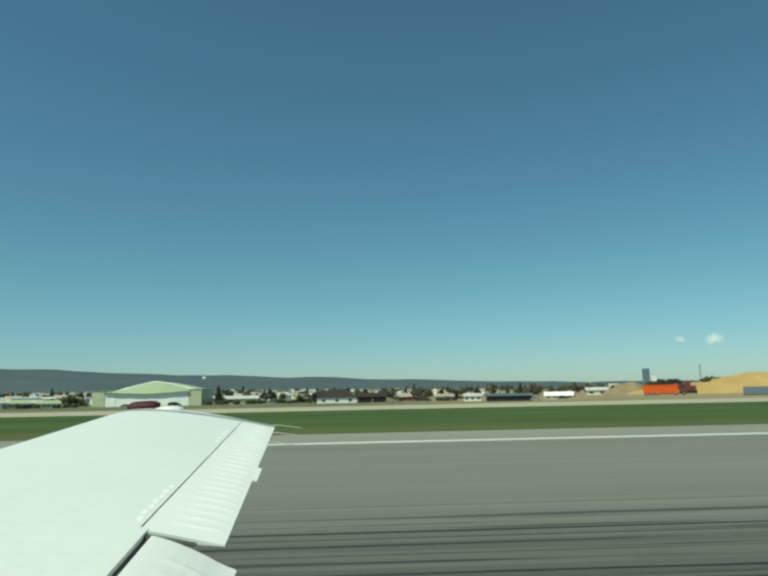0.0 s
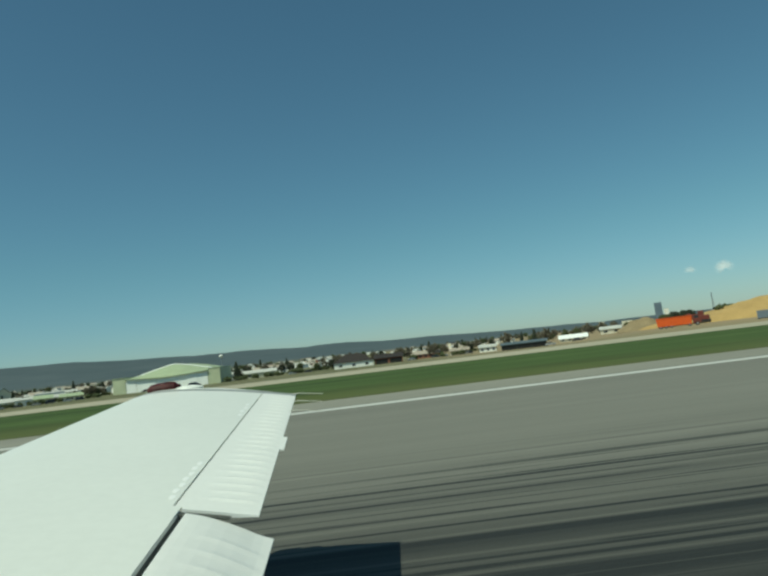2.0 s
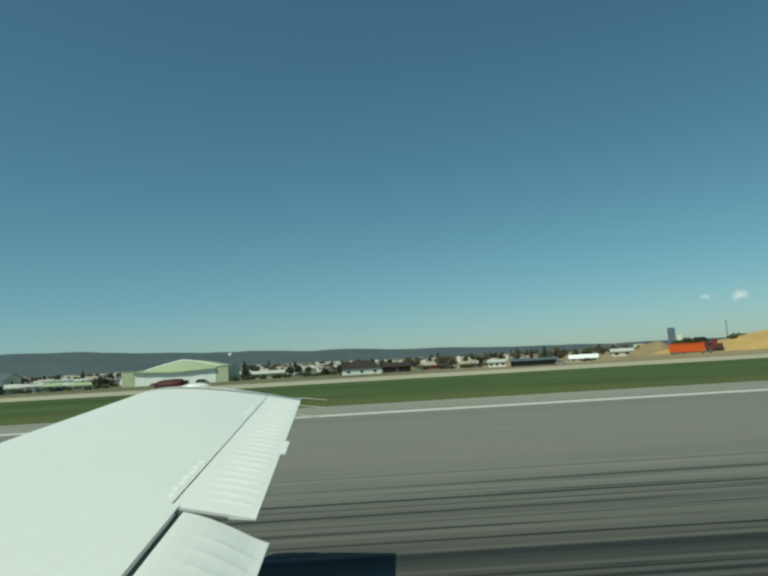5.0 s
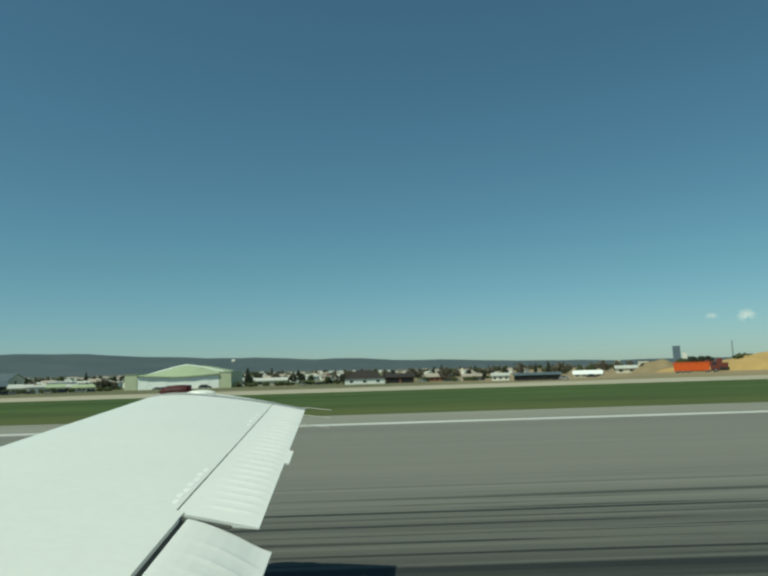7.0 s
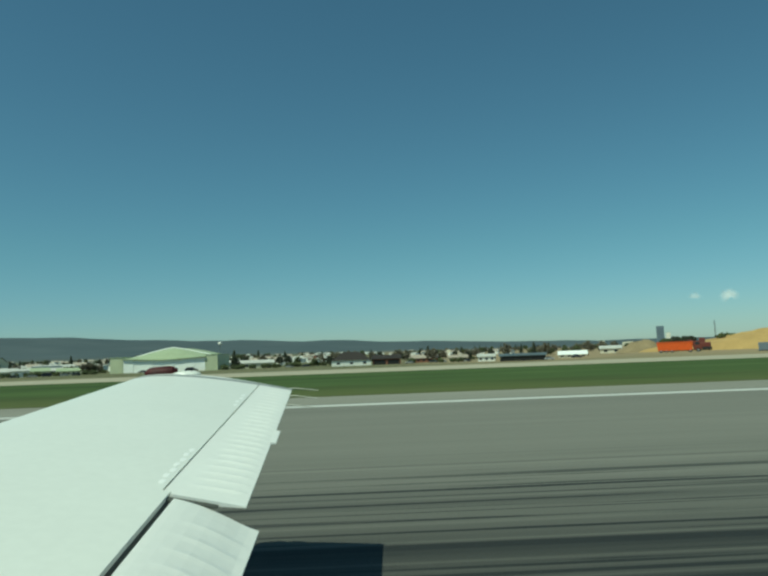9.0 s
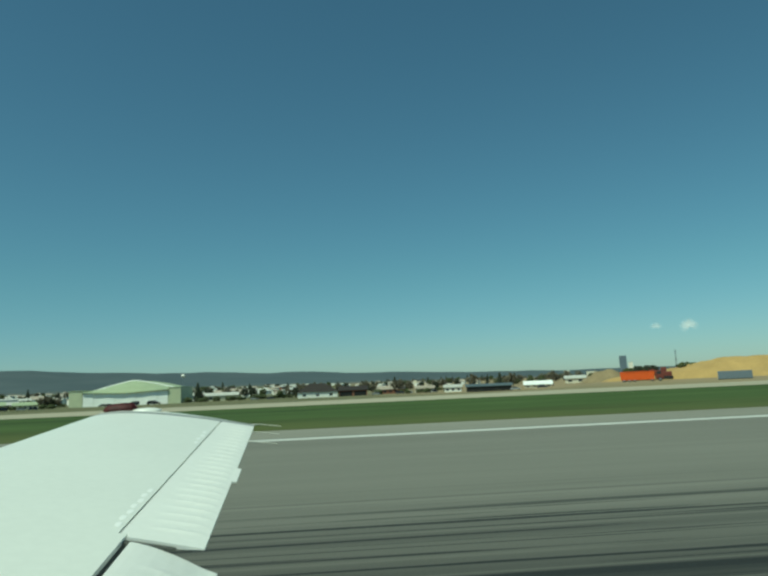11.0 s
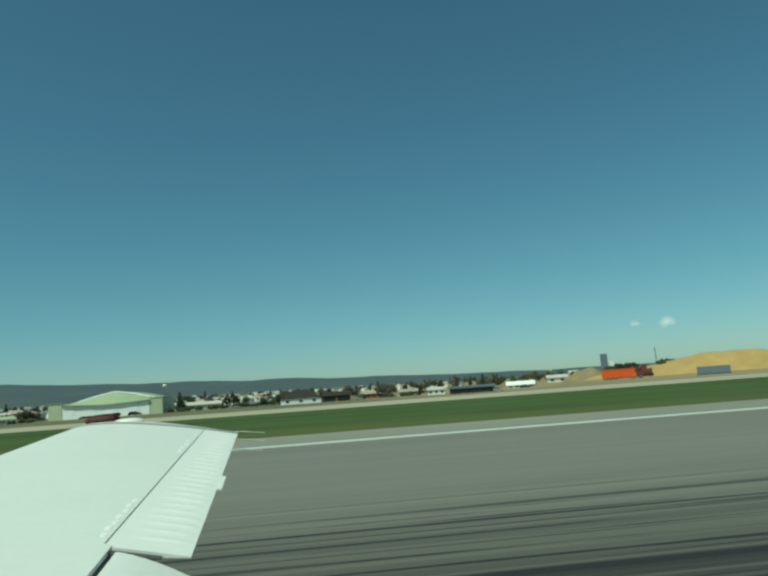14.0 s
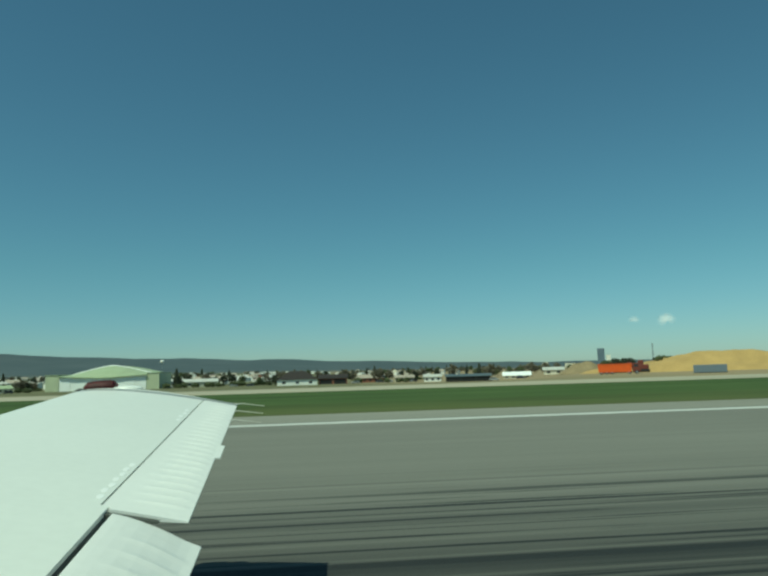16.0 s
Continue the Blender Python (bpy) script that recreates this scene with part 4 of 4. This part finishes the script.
tower_block("pale apartment block beside the glass tower", bearing(-23.85, 1470, 0), 8, 12, 28, WALLW, 10)
tower_block("low pale office block on the skyline", bearing(-20.9, 1600, 0), 22, 12, 15, WALLC, 5)
tower_block("low pale office block on the skyline", bearing(-19.0, 1700, 0), 12, 12, 20, WALLC, 6)

# parked vehicles in front of the hangar and along the sheds
car_a = car("dark parked car in front of the hangar doors", NAVY, bearing(17.6, 385))
car_b = car("silver parked car beside the sheds", SILVER, bearing(-6.3, 350))
van_a = car("dark parked van in front of the hangar doors", NAVY, bearing(15.3, 384), True)
for az, r, proto in ((17.2, 386, car_a), (14.1, 386, van_a), (13.7, 388, car_a), (-5.6, 352, car_a), (-7.9, 345, car_b), (-8.3, 346, car_a), (-3.6, 350, car_b),
                     (10.2, 400, car_b), (8.1, 398, car_a), (22.3, 386, car_a), (23.1, 388, car_b), (24.3, 390, van_a), (25.2, 392, car_b), (26.4, 388, car_a), (27.6, 390, car_b), (28.2, 386, van_a), (6.2, 372, car_b), (4.9, 368, car_a), (-14.9, 300, car_b), (-17.0, 300, car_a)):
    copy_thing(proto, bearing(az, r, None, az + (8 if r % 4 else 175)))

# town houses on the rising ground
rnd = random.Random(5)
protos = [house("white rendered town house with a terracotta roof", 11, 9, 5.6, 8.2, WALLW, ROOFR, 2),
          house("cream rendered town house with a terracotta roof", 9, 9, 3.0, 5.6, WALLC, ROOFR, 1),
          house("white town house with a pale roof", 14, 10, 5.6, 7.6, WALLW, ROOFG, 2),
          house("cream apartment house with a dark roof", 16, 11, 8.4, 10.5, WALLC, ROOFB, 3),
          house("red brick town house with a brown roof", 10, 9, 5.0, 7.6, WALLB, ROOFB, 2)]
placed = []
for k in range(460):
    az = rnd.uniform(-12, 33)
    r = rnd.uniform(480, 1450) if k % 3 else rnd.uniform(480, 850)
    if az < 0.5 and (r < 700 or k % 2):      # the land east of the barns is bare
        continue
    x, y = -r * math.sin(radians(az)), r * math.cos(radians(az))
    if any((x - a) ** 2 + (y - c) ** 2 < 17 ** 2 for a, c in placed):
        continue
    placed.append((x, y))
    i = rnd.choices(range(5), (5, 4, 8, 1, 0.7))[0]
    m = pose(x, y, land_height(x, y) - 0.06, 0, 0, az + rnd.uniform(-60, 60)) @ Matrix.Diagonal((*[rnd.uniform(0.55, 0.85)] * 3, 1))
    if len(placed) <= 5:
        protos[len(placed) - 1].matrix_basis = m
    else:
        copy_thing(protos[i], m)

for az, r, i in ((27.4, 540, 2), (26.1, 530, 2), (25.3, 545, 0), (24.6, 535, 2), (23.8, 550, 2), (22.9, 540, 2), (22.1, 560, 0)):
    copy_thing(protos[i], bearing(az, r, None, az + 12 * (i - 1)))
for k in range(90):
    az, r = rnd.uniform(2.5, 15), rnd.uniform(455, 720)
    x, y = -r * math.sin(radians(az)), r * math.cos(radians(az))
    if all((x - a) ** 2 + (y - c) ** 2 > 13 ** 2 for a, c in placed):
        placed.append((x, y))
        copy_thing(protos[rnd.choices(range(5), (5, 3, 8, 1, 1))[0]], pose(x, y, land_height(x, y) - 0.06, 0, 0, az + rnd.uniform(-50, 50)) @ Matrix.Diagonal((*[rnd.uniform(0.55, 0.80)] * 3, 1)))

# trees
tp = [tree("tree", "broad spring tree in thin green leaf", 8.5, 3.6, LEAF, 1),
      tree("tree", "rounded tree in olive green leaf", 6.5, 3.2, LEAF, 2),
      tree("conifer", "dark green pointed conifer tree", 10.0, 2.3, LEAFD, 3, True, 220),
      tree("tree", "dark green tree with rounded crown", 7.5, 3.4, LEAFD, 4),
      tree("tree", "bare brown tree just coming into bud", 8.0, 3.2, LEAFB, 8, False, 120),
      tree("shrub", "low rounded green shrub on the grass", 2.6, 2.4, LEAF, 11, False, 90),
      tree("conifer", "small dark conifer sapling on the dirt", 4.2, 1.1, LEAFD, 12, True, 110)]
spots = [(-23.5, 204, 1), (-23.9, 206, 1), (-24.3, 203, 3), (-24.7, 205, 1), (-25.0, 204, 3), (-25.4, 206, 3), (21.0, 424, 3), (20.6, 426, 4), (26.3, 458, 4), (21.3, 425, 3), (21.8, 420, 4), (9.8, 430, 3), (8.4, 425, 4), (6.3, 405, 3), (3.5, 372, 4), (-5.2, 372, 4), (-8.5, 380, 3), (-11.5, 330, 4), (22.6, 442, 4), (22.0, 438, 0), (21.4, 422, 4), (20.9, 440, 4), (23.2, 448, 1), (12.2, 402, 3), (11.8, 410, 1), (10.6, 392, 2), (10.4, 396, 3),
         (2.9, 360, 3), (4.2, 380, 1), (5.5, 392, 0), (-14.6, 330, 4), (-14.3, 345, 4), (-17.9, 342, 4), (-18.9, 350, 4), (25.8, 462, 0), (28.2, 460, 4),
         (29.5, 455, 1), (7.0, 420, 3), (-6.0, 400, 1), (-3.2, 420, 3)]
for k in range(270):
    spots.append((rnd.uniform(-19, 33), rnd.uniform(440, 1250), rnd.choice((0, 1, 4, 3, 0, 2, 4, 4))))
for az, r in ((-27.5, 221), (-27.9, 223), (-28.3, 221)):
    spots.append((az, r, 5))
for k in range(26):
    spots.append((rnd.uniform(-21.5, -13.5), rnd.uniform(400, 620), rnd.choice((4, 4, 1))))
for k in range(70):
    spots.append((rnd.uniform(-12, 31), rnd.choice((395, 405, 425, 450, 480)) + rnd.uniform(0, 25), 5))
for az in (-0.6, 0.2, 0.9, 1.6, 2.3, 3.0, -2.6, -3.4, -5.6, -6.4):
    spots.append((az, 372 + 9 * rnd.random(), 4))
for k in range(30):
    spots.append((rnd.uniform(20.5, 31), rnd.uniform(392, 412), 5))
for k in range(34):
    spots.append((rnd.uniform(2.5, 11.5), rnd.uniform(372, 400), 5))
for k in range(16):
    spots.append((rnd.uniform(-13, -3), rnd.uniform(335, 380), 5))
for n, (az, r, i) in enumerate(spots):
    bush = az < -23 and r < 240 and i != 5
    z = 2.6 if i == 5 and az < -27 else None
    m = bearing(az, r, z, rnd.uniform(0, 360)) @ Matrix.Diagonal((*[0.62 if bush else rnd.uniform(0.7, 1.15)] * 3, 1))
    m.translation.z -= 0.06
    copy_thing(tp[i], m)
for i, az in enumerate((31.0, 30.2, 32.0, 33.0, 34.0, 30.6, 35.0)):
    tp[i].matrix_basis = bearing(az, 440)


# ---- cloud ----
def cloud(label, az, el, w, h, seed, vapour):
    d = 3900
    bm = B()
    rnd = random.Random(seed)
    for k in range(4):
        u = -0.5 + 0.34 * k + rnd.uniform(-0.1, 0.1)
        s = (1 - 0.6 * abs(u)) * rnd.uniform(0.7, 1.1)
        at = Vector((u * w * 0.40, 0, h * 0.12 * rnd.uniform(-0.6, 1.2)))
        lobe = bmesh.ops.create_icosphere(bm, subdivisions=3, radius=1.0)["verts"]
        for v in lobe:
            n1 = 0.8 + 0.4 * noise.noise(v.co * 2.2 + Vector((seed + k, 0, 0))) + 0.2 * noise.noise(v.co * 5 + Vector((0, seed + k, 0)))
            v.co = at + Vector((v.co.x * w * 0.24 * s * n1, v.co.y * 25 * n1, v.co.z * h * 0.42 * s * n1 * (0.5 if v.co.z < 0 else 1.0)))
    return solid("cloud", bm, vapour, label, "cloud", "structure", bearing(az, d, d * math.tan(radians(el))), smooth=True)


cloud("small white fair-weather cloud low in the sky", -28.2, 3.55, 150, 125, 2, CLOUD)
cloud("faint wisp of white cloud", -25.9, 3.58, 110, 70, 5, WISP)
